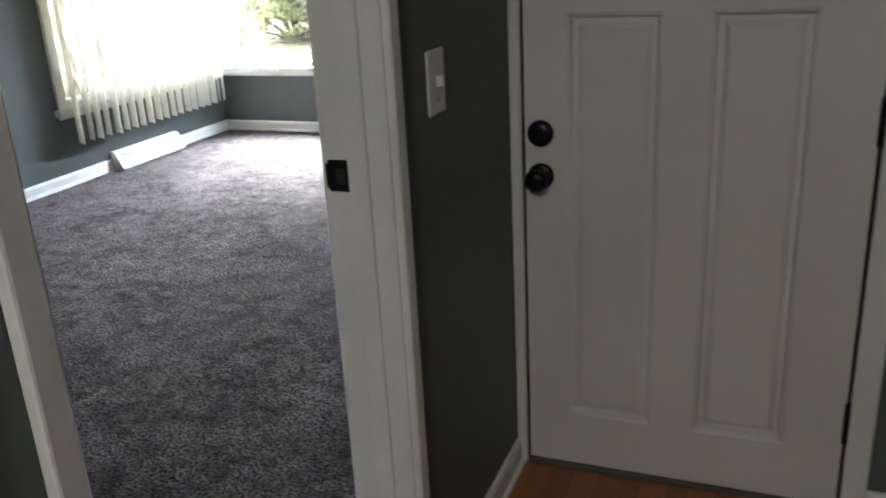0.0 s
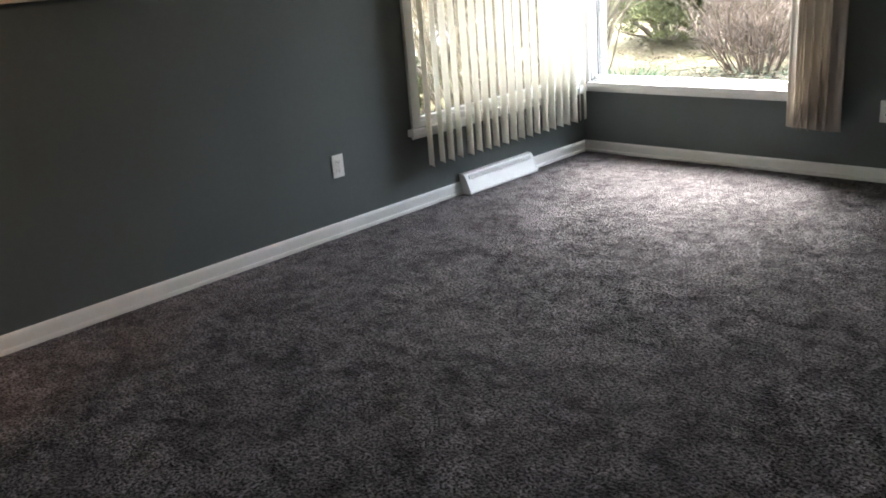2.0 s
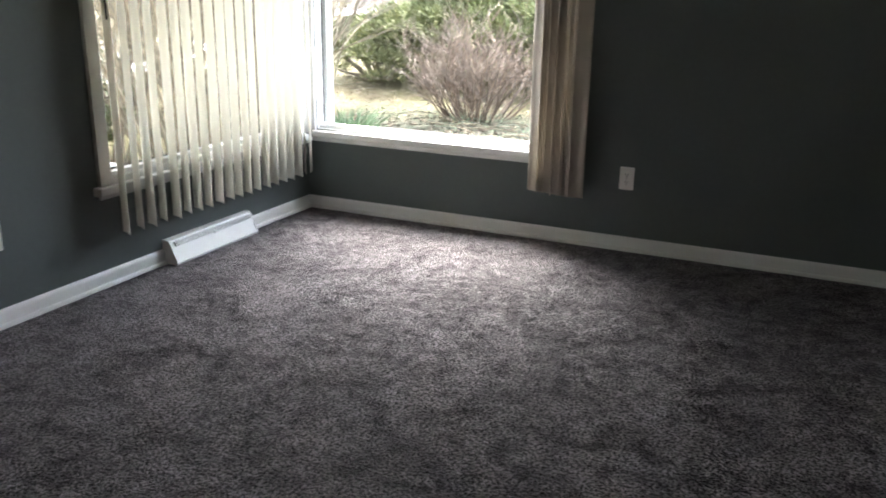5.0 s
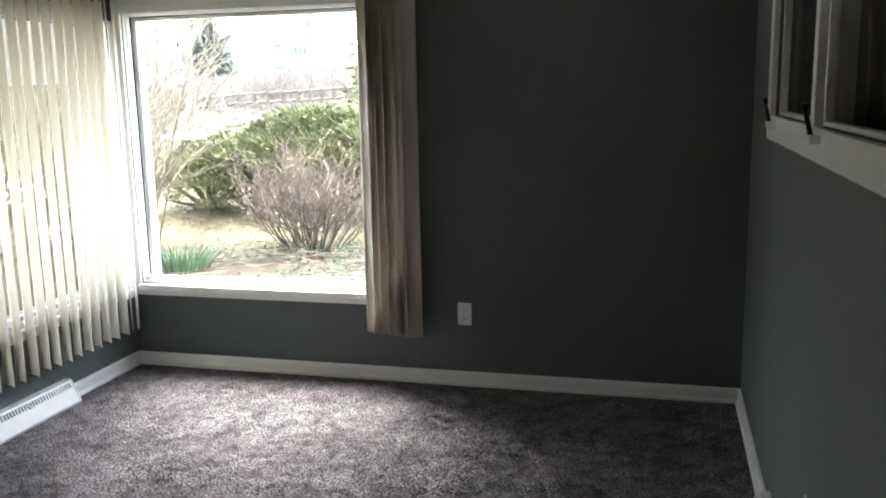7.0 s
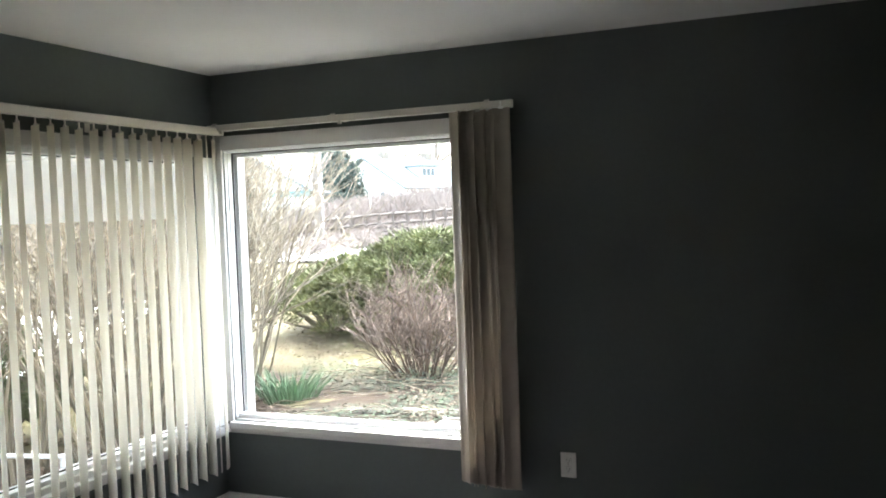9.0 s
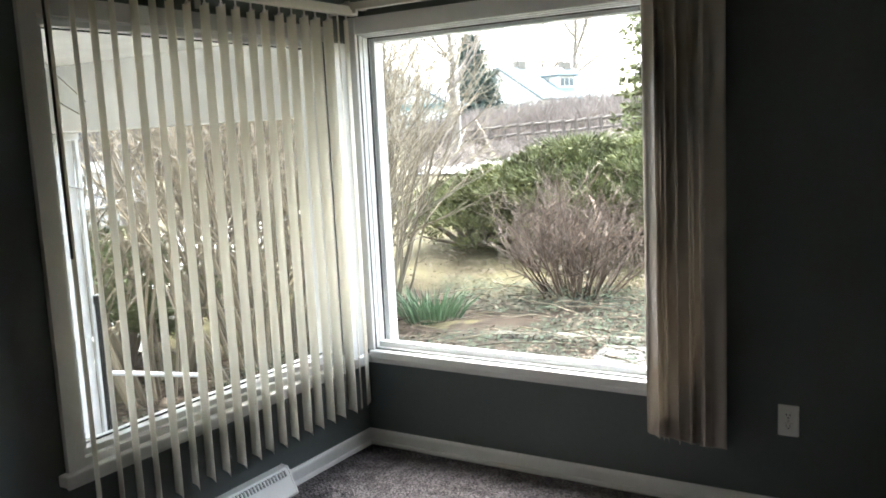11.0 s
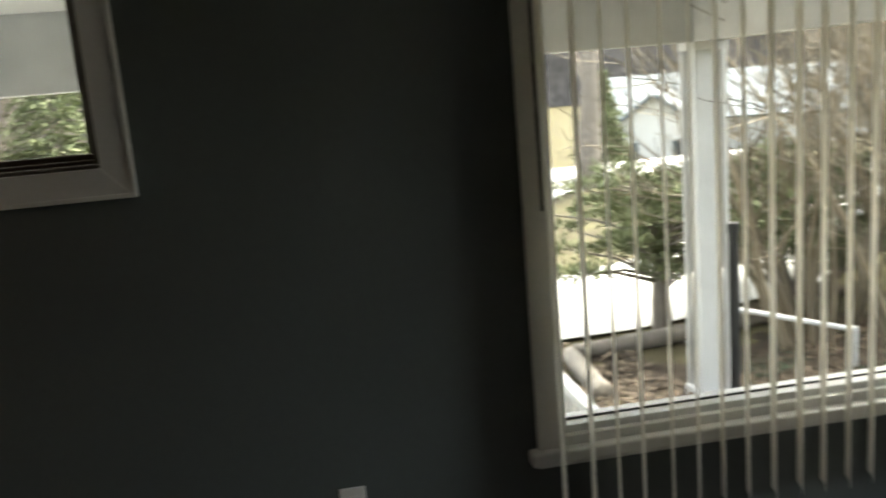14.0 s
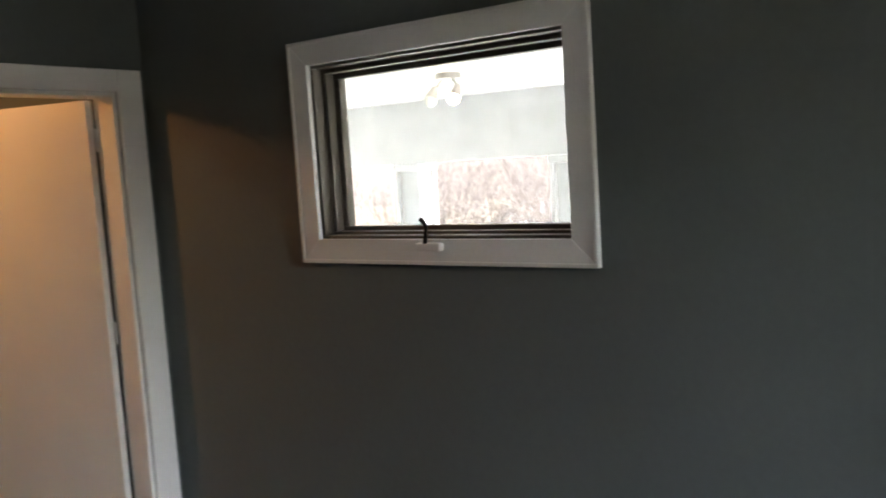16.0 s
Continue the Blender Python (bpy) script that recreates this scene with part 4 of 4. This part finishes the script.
        n = max(4, int(11 * (1 - f)) + 3)
        for k in range(n):
            a = 2 * math.pi * (k + rg.uniform(-0.4, 0.4)) / n + i
            L = radius * (1 - f) ** 0.85 * rg.uniform(0.7, 1.12) + 0.05 * radius
            z = f * height
            e = Vector((math.cos(a) * L, math.sin(a) * L, z - 0.16 * L))
            tube(TV, TF, [Vector((0, 0, z)), e], [radius * 0.018, 0.01], 3)
            for s in (0.45, 0.75, 1.0):
                sprays(V, F, rg, Vector((0, 0, z)).lerp(e, s), radius * 0.14 * (1.3 - 0.5 * s), spr // 3, size * 0.35, size * 0.06, -0.1, 0.5)
    raw("trunk", TV, TF, M["bark"], t)
    raw("crown", V, F, material, t)


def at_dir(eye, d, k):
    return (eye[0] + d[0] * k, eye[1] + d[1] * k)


# camera position at 12.5 s; distant things are set along rays from it
CAM_EYE = (2.52, -2.75)
conifer("spruce_tree", at_dir(CAM_EYE, (-0.498, 0.867), 50), 5.6, 2.2, 21, M["spruce"], "dark blue-green spruce behind the fence", 0.04, 150, 0.6)
conifer("cedar_tree", at_dir(CAM_EYE, (-0.30, 0.954), 17), 5.5, 1.15, 22, M["juniper"], "green cedar beside the far fence", 0.02)
conifer("spruce_tree", at_dir(CAM_EYE, (-0.60, 0.80), 34), 6.0, 1.6, 23, M["spruce"], "dark spruce seen behind bare shrubs")
conifer("cedar_tree", (-24, 7.3), 3.0, 0.9, 24, M["pine"], "dark green evergreen across the road")


def bare_tree(name, at, height, r, seed, label, kids=7, depth=3, material=None):
    rg = random.Random(seed)
    t = thing(name, label, "tree", "", (at[0], at[1], ground_z(*at)))
    V, F, V2, F2 = [], [], [], []
    p = Vector((0, 0, -0.2))
    pts, rr = [p.copy()], [r]
    for i in range(6):
        p = p + Vector((rg.uniform(-0.12, 0.12), rg.uniform(-0.12, 0.12), 1)) * height * 0.55 / 6
        pts.append(p.copy())
        rr.append(r * (1 - 0.1 * (i + 1)))
        if i >= 2:
            for _ in range(2):
                a = rg.uniform(0, 2 * math.pi)
                limb(V2, F2, rg, p, Vector((math.cos(a), math.sin(a), 0.9)), height * rg.uniform(0.35, 0.55), r * 0.42, depth - 1, kids, 0.35, 0.06, 0.6, 5, 4)
    tube(V, F, pts, rr, 9)
    raw("trunk", V, F, material or M["bark"], t)
    raw("crown", V2, F2, material or M["bark"], t)


bare_tree("bare_tree", (-16.5, 4.3), 9, 0.3, 41, "large grey bare tree beside the road")
bare_tree("bare_tree", at_dir(CAM_EYE, (-0.392, 0.92), 70), 15, 0.3, 42, "tall bare tree behind the far house")
bare_tree("bare_tree", at_dir(CAM_EYE, (-0.425, 0.905), 84), 13, 0.25, 43, "bare tree against the white sky")
bare_tree("bare_tree", at_dir(CAM_EYE, (-0.52, 0.85), 22), 7.5, 0.12, 44, "thin leaning bare tree by the path")
bare_tree("bare_tree", at_dir(CAM_EYE, (-0.80, 0.60), 26), 8, 0.2, 45, "bare tree seen through the blinds")
bare_tree("bare_tree", (-13, -9), 9, 0.25, 46, "bare tree in front of the porch")
bare_tree("bare_tree", (-17, -14), 10, 0.28, 47, "bare tree across the road from the porch")

# thicket and evergreens between the porch and the road
for k, (x, y, h, w, st) in enumerate(((-11.6, -8.4, 3.4, 3.0, 30), (-13.2, -10.4, 3.6, 3.4, 30), (-12.6, -12.6, 3.6, 3.4, 30), (-13.2, -16.2, 3.6, 3.4, 30))):
    shrub("shrub", (x, y), st, h, w, 80 + k, M["brush"], "tall bare brown thicket beside the road", 8, 2, 0.016, 0.6)
conifer("cedar_tree", (-11.3, -5.8), 3.6, 1.7, 26, M["pine"], "dark green evergreen on the slope by the driveway", 0.02)
conifer("cedar_tree", (-14.2, -7.4), 4.2, 1.7, 27, M["pine"], "dark green evergreen behind a bare thicket", 0.02)

# daffodil leaves
rg = random.Random(9)
daf = thing("daffodils", "clump of blue-green daffodil leaves not yet in flower", "daffodils", "", (-1.62, 3.1, ground_z(-1.62, 3.1)))
V, F = [], []
for i in range(190):
    a, q = rg.uniform(0, 6.283), math.sqrt(rg.random()) * 0.26
    b0 = Vector((math.cos(a) * q, math.sin(a) * q * 0.7, -0.02))
    d = Vector((math.cos(a) * q * 2.4 + rg.uniform(-0.2, 0.2), math.sin(a) * q * 2.4 + rg.uniform(-0.2, 0.2), 1)).normalized()
    L = rg.uniform(0.24, 0.42)
    s = d.cross(Vector((rg.uniform(-1, 1), rg.uniform(-1, 1), 0.1))).normalized() * 0.007
    tip = b0 + d * L + Vector((d.x, d.y, -0.25)) * L * 0.25
    mid = b0 + d * L * 0.6
    k = len(V)
    V.extend((b0 - s, b0 + s, mid + s, mid - s, tip))
    F.extend(((k, k + 1, k + 2, k + 3), (k + 3, k + 2, k + 4)))
raw("leaves", V, F, M["daffodil"], daf)


def scatter(name, count, region, size, material, label, category, seed, lift=0.02, tilt=0.5):
    rg = random.Random(seed)
    V, F = [], []
    for _ in range(count):
        x, y = rg.uniform(region[0], region[2]), rg.uniform(region[1], region[3])
        if noise.noise(Vector((x * 0.9, y * 0.9, seed))) < -0.12:
            continue
        p = Vector((x, y, ground_z(x, y) + lift * rg.uniform(0.6, 3)))
        a = rg.uniform(0, 6.283)
        d = Vector((math.cos(a), math.sin(a), rg.uniform(-tilt, tilt))).normalized() * size * rg.uniform(0.6, 1.3)
        s = d.cross(Vector((rg.uniform(-0.4, 0.4), rg.uniform(-0.4, 0.4), 1))).normalized() * d.length * 0.42
        b = len(V)
        V.extend((p - d * 0.5, p + s * 0.8, p + d * 0.6, p - s * 0.8))
        F.append((b, b + 1, b + 2, b + 3))
    return tagged(raw(name, V, F, material), label, category, kind="stuff")


def bed(outline_seed, x0, y0, x1, y1, label):
    """A bed of dark mulch with a wavering edge, laid just over the ground."""
    n = 46
    V, F = [], []
    for j in range(n + 1):
        for i in range(n + 1):
            u, v = i / n * 2 - 1, j / n * 2 - 1
            r = 1 + 0.1 * noise.noise(Vector((u * 2, v * 2, outline_seed)))
            x, y = (x0 + x1) / 2 + (x1 - x0) / 2 * u * r, (y0 + y1) / 2 + (y1 - y0) / 2 * v * r
            edge = max(abs(u), abs(v))
            V.append((x, y, ground_z(x, y) + 0.045 * (1 - edge ** 6) - 0.03 + 0.02 * noise.noise(Vector((x * 5, y * 5, 1)))))
    for j in range(n):
        for i in range(n):
            a = j * (n + 1) + i
            F.append((a, a + 1, a + n + 2, a + n + 1))
    tagged(raw("planting_bed", V, F, M["mulch"]), label, "soil", kind="structure")


bed(3, -3.0, 0.5, 3.2, 4.5, "dark bark mulch in the garden bed")
bed(9, -4.6, -0.5, -1.3, 2.0, "dark bark mulch in the bed by the porch")
scatter("leaf_litter", 20000, (-4.5, 0.6, 2.6, 5.4), 0.032, M["litter"], "dead brown leaves lying in the bed", "leaves", 2, 0.035)
scatter("ivy", 38000, (-3.2, 0.6, 2.8, 4.6), 0.03, M["ivy"], "low green ivy over the garden bed", "ivy", 5, 0.03)
scatter("leaf_litter", 9000, (-4.7, -0.9, -1.2, 2.6), 0.06, M["litter"], "dead brown leaves in the bed by the porch", "leaves", 8, 0.02)
scatter("lawn_straw", 9000, (-8, 4.5, 4, 12), 0.05, M["twig_tan"], "dry straw-coloured lawn grass", "grass", 11, 0.02, 0.9)

# fallen twigs over the bed
rg = random.Random(15)
V, F = [], []
for i in range(70):
    x, y = rg.uniform(-2.4, 2.0), rg.uniform(1.0, 4.2)
    a = rg.uniform(-0.5, 0.6)
    L = rg.uniform(0.3, 1.1)
    pts = []
    for k in range(6):
        u = k / 5 - 0.5
        px, py = x + math.cos(a) * L * u, y + math.sin(a) * L * u
        pts.append(Vector((px, py, ground_z(px, py) + 0.07 + 0.012 * math.sin(k * 1.7 + i))))
    tube(V, F, pts, [0.007, 0.0065, 0.006, 0.005, 0.004, 0.003], 5)
tagged(raw("fallen_twigs", V, F, M["twig_tan"]), "fallen pale twigs lying over the ivy", "twigs", kind="stuff")


def timber(a, b, r, label):
    za, zb = ground_z(*a), ground_z(*b)
    bm = bmesh.new()
    n, k = 12, 14
    A, B = Vector((*a, za + r * 0.5)), Vector((*b, zb + r * 0.5))
    rings = []
    d = (B - A).normalized()
    s = d.cross(Vector((0, 0, 1))).normalized()
    u = s.cross(d)
    for i in range(k + 1):
        c = A.lerp(B, i / k) + u * 0.01 * noise.noise(Vector((i * 0.6, a[0], 0)))
        rings.append([bm.verts.new(c + (s * math.cos(6.283 * j / n) + u * math.sin(6.283 * j / n)) * r * (1 + 0.12 * noise.noise(Vector((i * 0.7, j * 0.9, a[1]))))) for j in range(n)])
    for r0, r1 in zip(rings, rings[1:]):
        for j in range(n):
            bm.faces.new((r0[j], r0[(j + 1) % n], r1[(j + 1) % n], r1[j]))
    bm.faces.new(rings[0][::-1])
    bm.faces.new(rings[-1])
    tagged(put("garden_log", bm, M["log"], True), label, "log", "garden edging logs")


timber((-0.6, 2.5), (0.5, 2.66), 0.045, "weathered round timber edging the ivy bed")
timber((0.53, 2.66), (2.2, 2.85), 0.045, "weathered round timber edging the ivy bed")
timber((-4.25, -0.25), (-2.95, -0.42), 0.075, "weathered log edging the bed by the porch")
timber((-4.3, -0.2), (-4.25, 1.6), 0.075, "weathered log edging the driveway side")

# ---- porch ----
PX, PY, PB, PC = -2.5, 0.11, 1.65, 2.05
structure("porch_ceiling", boxes((PX - 0.35, -9, PC, -T, PY + 0.25, PC + 0.1)), M["white_wood"], "white painted porch ceiling", "ceiling")
structure("porch_floor", boxes((PX - 0.15, -9, -0.32, -T, -1.2, -0.16)), M["porch"], "grey painted porch floor", "floor")
beam = thing("porch_beam", "white boxed beam along the porch edge", "beam", "porch beams")
part("side", box(PX - 0.11, -9, PB, PX + 0.11, PY + 0.11, PC, 0.004), M["white_wood"], beam)
beam2 = thing("porch_beam", "white boxed beam across the porch end", "beam", "porch beams")
part("side", box(PX + 0.11, PY - 0.11, PB, -T, PY + 0.11, PC, 0.004), M["white_wood"], beam2)
structure("porch_roof", boxes((PX - 0.45, -9.1, PC + 0.1, -T, PY + 0.45, PC + 0.22)), M["roof_blue"], "blue-grey porch roof edge", "roof")


def column(x, y):
    c = thing("porch_column", "square white painted porch column with trim boards", "column", "porch columns", (x, y, ground_z(x, y) - 0.05))
    h = PB - ground_z(x, y) + 0.05
    part("shaft", box(-0.07, -0.07, 0, 0.07, 0.07, h, 0.003), M["white_wood"], c)
    for sx, sy in ((-1, -1), (1, -1), (-1, 1), (1, 1)):
        part("corner_board", box(sx * 0.085 - 0.014, sy * 0.085 - 0.014, 0, sx * 0.085 + 0.014, sy * 0.085 + 0.014, h, 0.003), M["white_wood"], c)
    part("capital", box(-0.105, -0.105, h - 0.05, 0.105, 0.105, h - 0.001, 0.006), M["white_wood"], c)
    part("base", box(-0.11, -0.11, 0, 0.11, 0.11, 0.14, 0.006), M["white_wood"], c)


for y in (PY, -4.03, -5.2, -8.3):
    column(PX, y)
pipe = thing("drain_pipe", "dark drain pipe fixed beside the porch column", "drain pipe", "", (PX + 0.09, PY + 0.125, ground_z(PX, PY)))
part("pipe", cyl((0, 0, 0), (0, 0, 1.12), 0.035, 0.035, 14), M["gasket"], pipe)
part("collar", cyl((0, 0, 1.08), (0, 0, 1.14), 0.042, 0.042, 14), M["gasket"], pipe)
rail = thing("handrail", "thin white metal handrail beside the porch corner", "handrail")
part("top_rail", cyl((PX + 0.05, PY + 0.12, 0.03), (PX + 0.08, PY + 0.95, -0.21), 0.018, 0.018, 10), M["white_wood"], rail)
part("post", cyl((PX + 0.08, PY + 0.95, -0.64), (PX + 0.08, PY + 0.95, -0.19), 0.02, 0.02, 10), M["white_wood"], rail)
steps_rail = thing("stair_rail", "low white wooden rail with balusters by the porch steps", "railing")
part("top_rail", box(-2.5, -1.03, -0.13, -1.15, -0.97, -0.08, 0.006), M["white_wood"], steps_rail)
for i in range(10):
    part("baluster", box(-2.42 + i * 0.13, -1.015, -0.56, -2.39 + i * 0.13, -0.985, -0.13, 0.002), M["white_wood"], steps_rail)

# spot lamp on the porch ceiling
spot = thing("spot_lamp", "two-headed spot lamp on the porch ceiling, one lit", "lamp", "", (-1.15, -3.96, PC))
part("canopy", cyl((0, 0, -0.025), (0, 0, 0), 0.06, 0.06, 20), M["screw"], spot)
for dy, lit in ((-0.07, False), (0.06, True)):
    arm = part("arm", cyl((0, dy * 0.4, -0.02), (0.01, dy, -0.07), 0.008, 0.008, 8), M["screw"], spot)
    head = part("head", cyl((0.01, dy, -0.06), (0.05, dy, -0.115), 0.017, 0.03, 18), M["screw"], spot)
    b = bmesh.new()
    bmesh.ops.create_uvsphere(b, u_segments=18, v_segments=10, radius=0.029, matrix=Matrix.Translation((0.054, dy, -0.119)))
    part("bulb", b, glow("lit_bulb", (1.0, 0.8, 0.5), 4.0) if lit else M["white_plastic"], head, "", True)

# ---- far things ----
def fence(pts, label):
    f = thing("rail_fence", label, "fence", "", (0, 0, 0))
    for (xa, ya), (xb, yb) in zip(pts, pts[1:]):
        for k in range(6):
            u, v = k / 6, (k + 1) / 6
            a = Vector((xa + (xb - xa) * u, ya + (yb - ya) * u, 0))
            b = Vector((xa + (xb - xa) * v, ya + (yb - ya) * v, 0))
            a.z, b.z = ground_z(a.x, a.y), ground_z(b.x, b.y)
            part("post", box(a.x - 0.045, a.y - 0.045, a.z - 0.1, a.x + 0.045, a.y + 0.045, a.z + 0.62, 0.01), M["fence_wood"], f)
            for h in (0.28, 0.54):
                part("rail", cyl(a + Vector((0, 0, h)), b + Vector((0, 0, h + 0.03)), 0.045, 0.04, 7), M["fence_wood"], f)


fence([at_dir(CAM_EYE, (-0.60, 0.80), 27), at_dir(CAM_EYE, (-0.50, 0.866), 25), at_dir(CAM_EYE, (-0.41, 0.912), 23.5), at_dir(CAM_EYE, (-0.33, 0.944), 24), at_dir(CAM_EYE, (-0.2, 0.98), 24)], "weathered split-rail fence climbing the slope")

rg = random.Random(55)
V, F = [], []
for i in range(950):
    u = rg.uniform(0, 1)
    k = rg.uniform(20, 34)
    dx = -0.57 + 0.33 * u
    x, y = at_dir(CAM_EYE, (dx, math.sqrt(1 - dx * dx)), k)
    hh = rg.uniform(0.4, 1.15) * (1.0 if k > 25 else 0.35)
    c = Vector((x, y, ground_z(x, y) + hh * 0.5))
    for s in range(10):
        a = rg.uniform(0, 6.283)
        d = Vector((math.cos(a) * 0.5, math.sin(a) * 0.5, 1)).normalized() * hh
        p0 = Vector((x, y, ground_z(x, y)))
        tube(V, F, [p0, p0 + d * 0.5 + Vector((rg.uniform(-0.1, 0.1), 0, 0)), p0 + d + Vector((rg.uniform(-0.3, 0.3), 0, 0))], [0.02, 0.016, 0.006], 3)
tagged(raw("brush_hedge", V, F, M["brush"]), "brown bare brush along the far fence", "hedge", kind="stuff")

pole = thing("utility_pole", "pale thin pole standing by the fence", "pole", "", (*at_dir(CAM_EYE, (-0.518, 0.855), 24), ground_z(*at_dir(CAM_EYE, (-0.518, 0.855), 24))))
part("post", cyl((0, 0, -0.2), (0, 0, 3.3), 0.075, 0.06, 10), M["siding"], pole)


def gable_house(name, at, turn, w, d, eave, ridge, label, wall, roof):
    t = thing(name, label, "house", "", (at[0], at[1], ground_z(*at) - 0.6))
    t.rotation_euler = (0, 0, radians(turn))
    bm = bmesh.new()
    a = [bm.verts.new(p) for p in ((-w / 2, -d / 2, 0), (w / 2, -d / 2, 0), (w / 2, -d / 2, eave), (0, -d / 2, ridge), (-w / 2, -d / 2, eave))]
    b = [bm.verts.new((v.co.x, d / 2, v.co.z)) for v in a]
    bm.faces.new(a)
    bm.faces.new(b[::-1])
    for i in range(5):
        bm.faces.new((a[i], b[i], b[(i + 1) % 5], a[(i + 1) % 5]))
    bmesh.ops.recalc_face_normals(bm, faces=bm.faces)
    part("wall", bm, wall, t)
    s = math.atan2(ridge - eave, w / 2)
    L = math.hypot(w / 2, ridge - eave) + 0.5
    for sg in (-1, 1):
        r = box(0, -d / 2 - 0.4, 0, L, d / 2 + 0.4, 0.15, 0)
        m = Matrix.Translation((0, 0, ridge + 0.05)) @ Matrix.Rotation(s, 4, "Y")
        bmesh.ops.transform(r, matrix=m, verts=r.verts)
        if sg < 0:
            bmesh.ops.scale(r, vec=(-1, 1, 1), verts=r.verts)
            bmesh.ops.reverse_faces(r, faces=r.faces)
        part("roof", r, roof, t)
    for xx in (-w / 4, w / 4):
        for zz in ((1.6,) if eave < 4 else (1.6, 4.0)):
            wd = part("window", box(xx - 0.5, -d / 2 - 0.06, zz - 0.55, xx + 0.5, -d / 2 - 0.01, zz + 0.6, 0.01), M["siding"], t)
            part("pane", box(xx - 0.4, -d / 2 - 0.08, zz - 0.45, xx + 0.4, -d / 2 - 0.055, zz + 0.5), M["window_dark"], wd)
    return t


hp = at_dir(CAM_EYE, (-0.432, 0.902), 62)
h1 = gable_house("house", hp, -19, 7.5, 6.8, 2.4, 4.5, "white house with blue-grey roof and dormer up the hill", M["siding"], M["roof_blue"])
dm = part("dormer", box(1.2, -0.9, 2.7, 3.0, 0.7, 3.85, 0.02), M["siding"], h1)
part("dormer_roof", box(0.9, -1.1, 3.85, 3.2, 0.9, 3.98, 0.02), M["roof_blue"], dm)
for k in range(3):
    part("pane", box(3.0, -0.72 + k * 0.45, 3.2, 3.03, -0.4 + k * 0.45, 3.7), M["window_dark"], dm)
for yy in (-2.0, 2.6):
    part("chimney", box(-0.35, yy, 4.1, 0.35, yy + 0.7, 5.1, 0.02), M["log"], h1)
h2 = gable_house("house", at_dir(CAM_EYE, (-0.568, 0.823), 48), 20, 6.0, 6.0, 2.9, 4.6, "white house with teal trim behind bare shrubs", M["siding"], M["roof_blue"])
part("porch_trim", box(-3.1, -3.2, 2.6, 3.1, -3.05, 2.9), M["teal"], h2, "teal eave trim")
gable_house("house", at_dir(CAM_EYE, (-0.912, 0.41), 44), 62, 4.6, 7, 2.4, 4.1, "white gabled building across the road", M["siding"], M["pale_roof"])
gable_house("barn", at_dir(CAM_EYE, (-0.87, 0.493), 56), -27, 7.0, 16, 2.6, 4.9, "long grey building with a pale roof across the road", M["porch"], M["pale_roof"])
gable_house("house", (-38, -20), 80, 8, 9, 3.0, 5.2, "white house across the road from the porch", M["siding"], M["roof_blue"])


def vehicle(at, turn, body_mat, label, category, L=4.4, Wd=1.8, Hh=1.7):
    t = thing(category, label, category, "", (at[0], at[1], ground_z(*at)))
    t.rotation_euler = (0, 0, radians(turn))
    bm = box(-L / 2, -Wd / 2, 0.3, L / 2, Wd / 2, 0.95, 0.08)
    part("body", bm, body_mat, t)
    cab = box(-L / 2 + 0.3, -Wd / 2 + 0.08, 0.95, L / 2 - 1.0, Wd / 2 - 0.08, Hh, 0.12)
    part("cabin", cab, body_mat, t)
    for sy in (-1, 1):
        part("side_window", box(-L / 2 + 0.6, sy * (Wd / 2 - 0.075) - 0.01, 1.05, L / 2 - 1.3, sy * (Wd / 2 - 0.075) + 0.01, Hh - 0.18, 0.005), M["window_dark"], t)
        for sx in (-1, 1):
            wh = part("wheel", cyl((sx * L * 0.31, sy * (Wd / 2 - 0.2), 0.33), (sx * L * 0.31, sy * (Wd / 2 + 0.02), 0.33), 0.33, 0.33, 20), M["tyre"], t)
            part("rim", cyl((sx * L * 0.31, sy * (Wd / 2 - 0.1), 0.33), (sx * L * 0.31, sy * (Wd / 2 + 0.03), 0.33), 0.2, 0.2, 16), M["screw"], wh)


vehicle((-21.5, -10.5), 85, M["van_grey"], "parked grey car on the road beyond the porch", "car")
tractor = thing("tractor", "orange machine cab parked across the road", "machine", "", (*at_dir(CAM_EYE, (-0.893, 0.45), 30), ground_z(*at_dir(CAM_EYE, (-0.893, 0.45), 30))))
tb = box(-0.4, -0.35, 0.3, 0.4, 0.35, 1.0, 0.06)
for v in tb.verts:
    if v.co.z > 0.7:
        v.co.x, v.co.y = v.co.x * 0.7, v.co.y * 0.45 + 0.1
part("hood", tb, M["orange"], tractor)
for sx in (-0.35, 0.35):
    part("wheel", cyl((sx, -0.5, 0.3), (sx, 0.5, 0.3), 0.3, 0.3, 18), M["tyre"], tractor)
# wooded ridges on the horizon
for k, (a0, a1, dist, hh) in enumerate(((95, 205, 150, 9), (60, 120, 260, 14), (150, 285, 120, 8))):
    bm = bmesh.new()
    top, low = [], []
    n = 160
    for i in range(n + 1):
        a = radians(a0 + (a1 - a0) * i / n)
        x, y = math.cos(a) * dist, math.sin(a) * dist
        zz = hh * (0.75 + 0.35 * noise.noise(Vector((i * 0.07, k, 0))) + 0.12 * noise.noise(Vector((i * 0.9, k, 3))))
        top.append(bm.verts.new((x * 1.01, y * 1.01, zz)))
        low.append(bm.verts.new((x, y, -4)))
    for i in range(n):
        bm.faces.new((low[i], low[i + 1], top[i + 1], top[i]))
    structure("backdrop", bm, M["hills"], "hazy wooded ridge on the horizon", "hills")
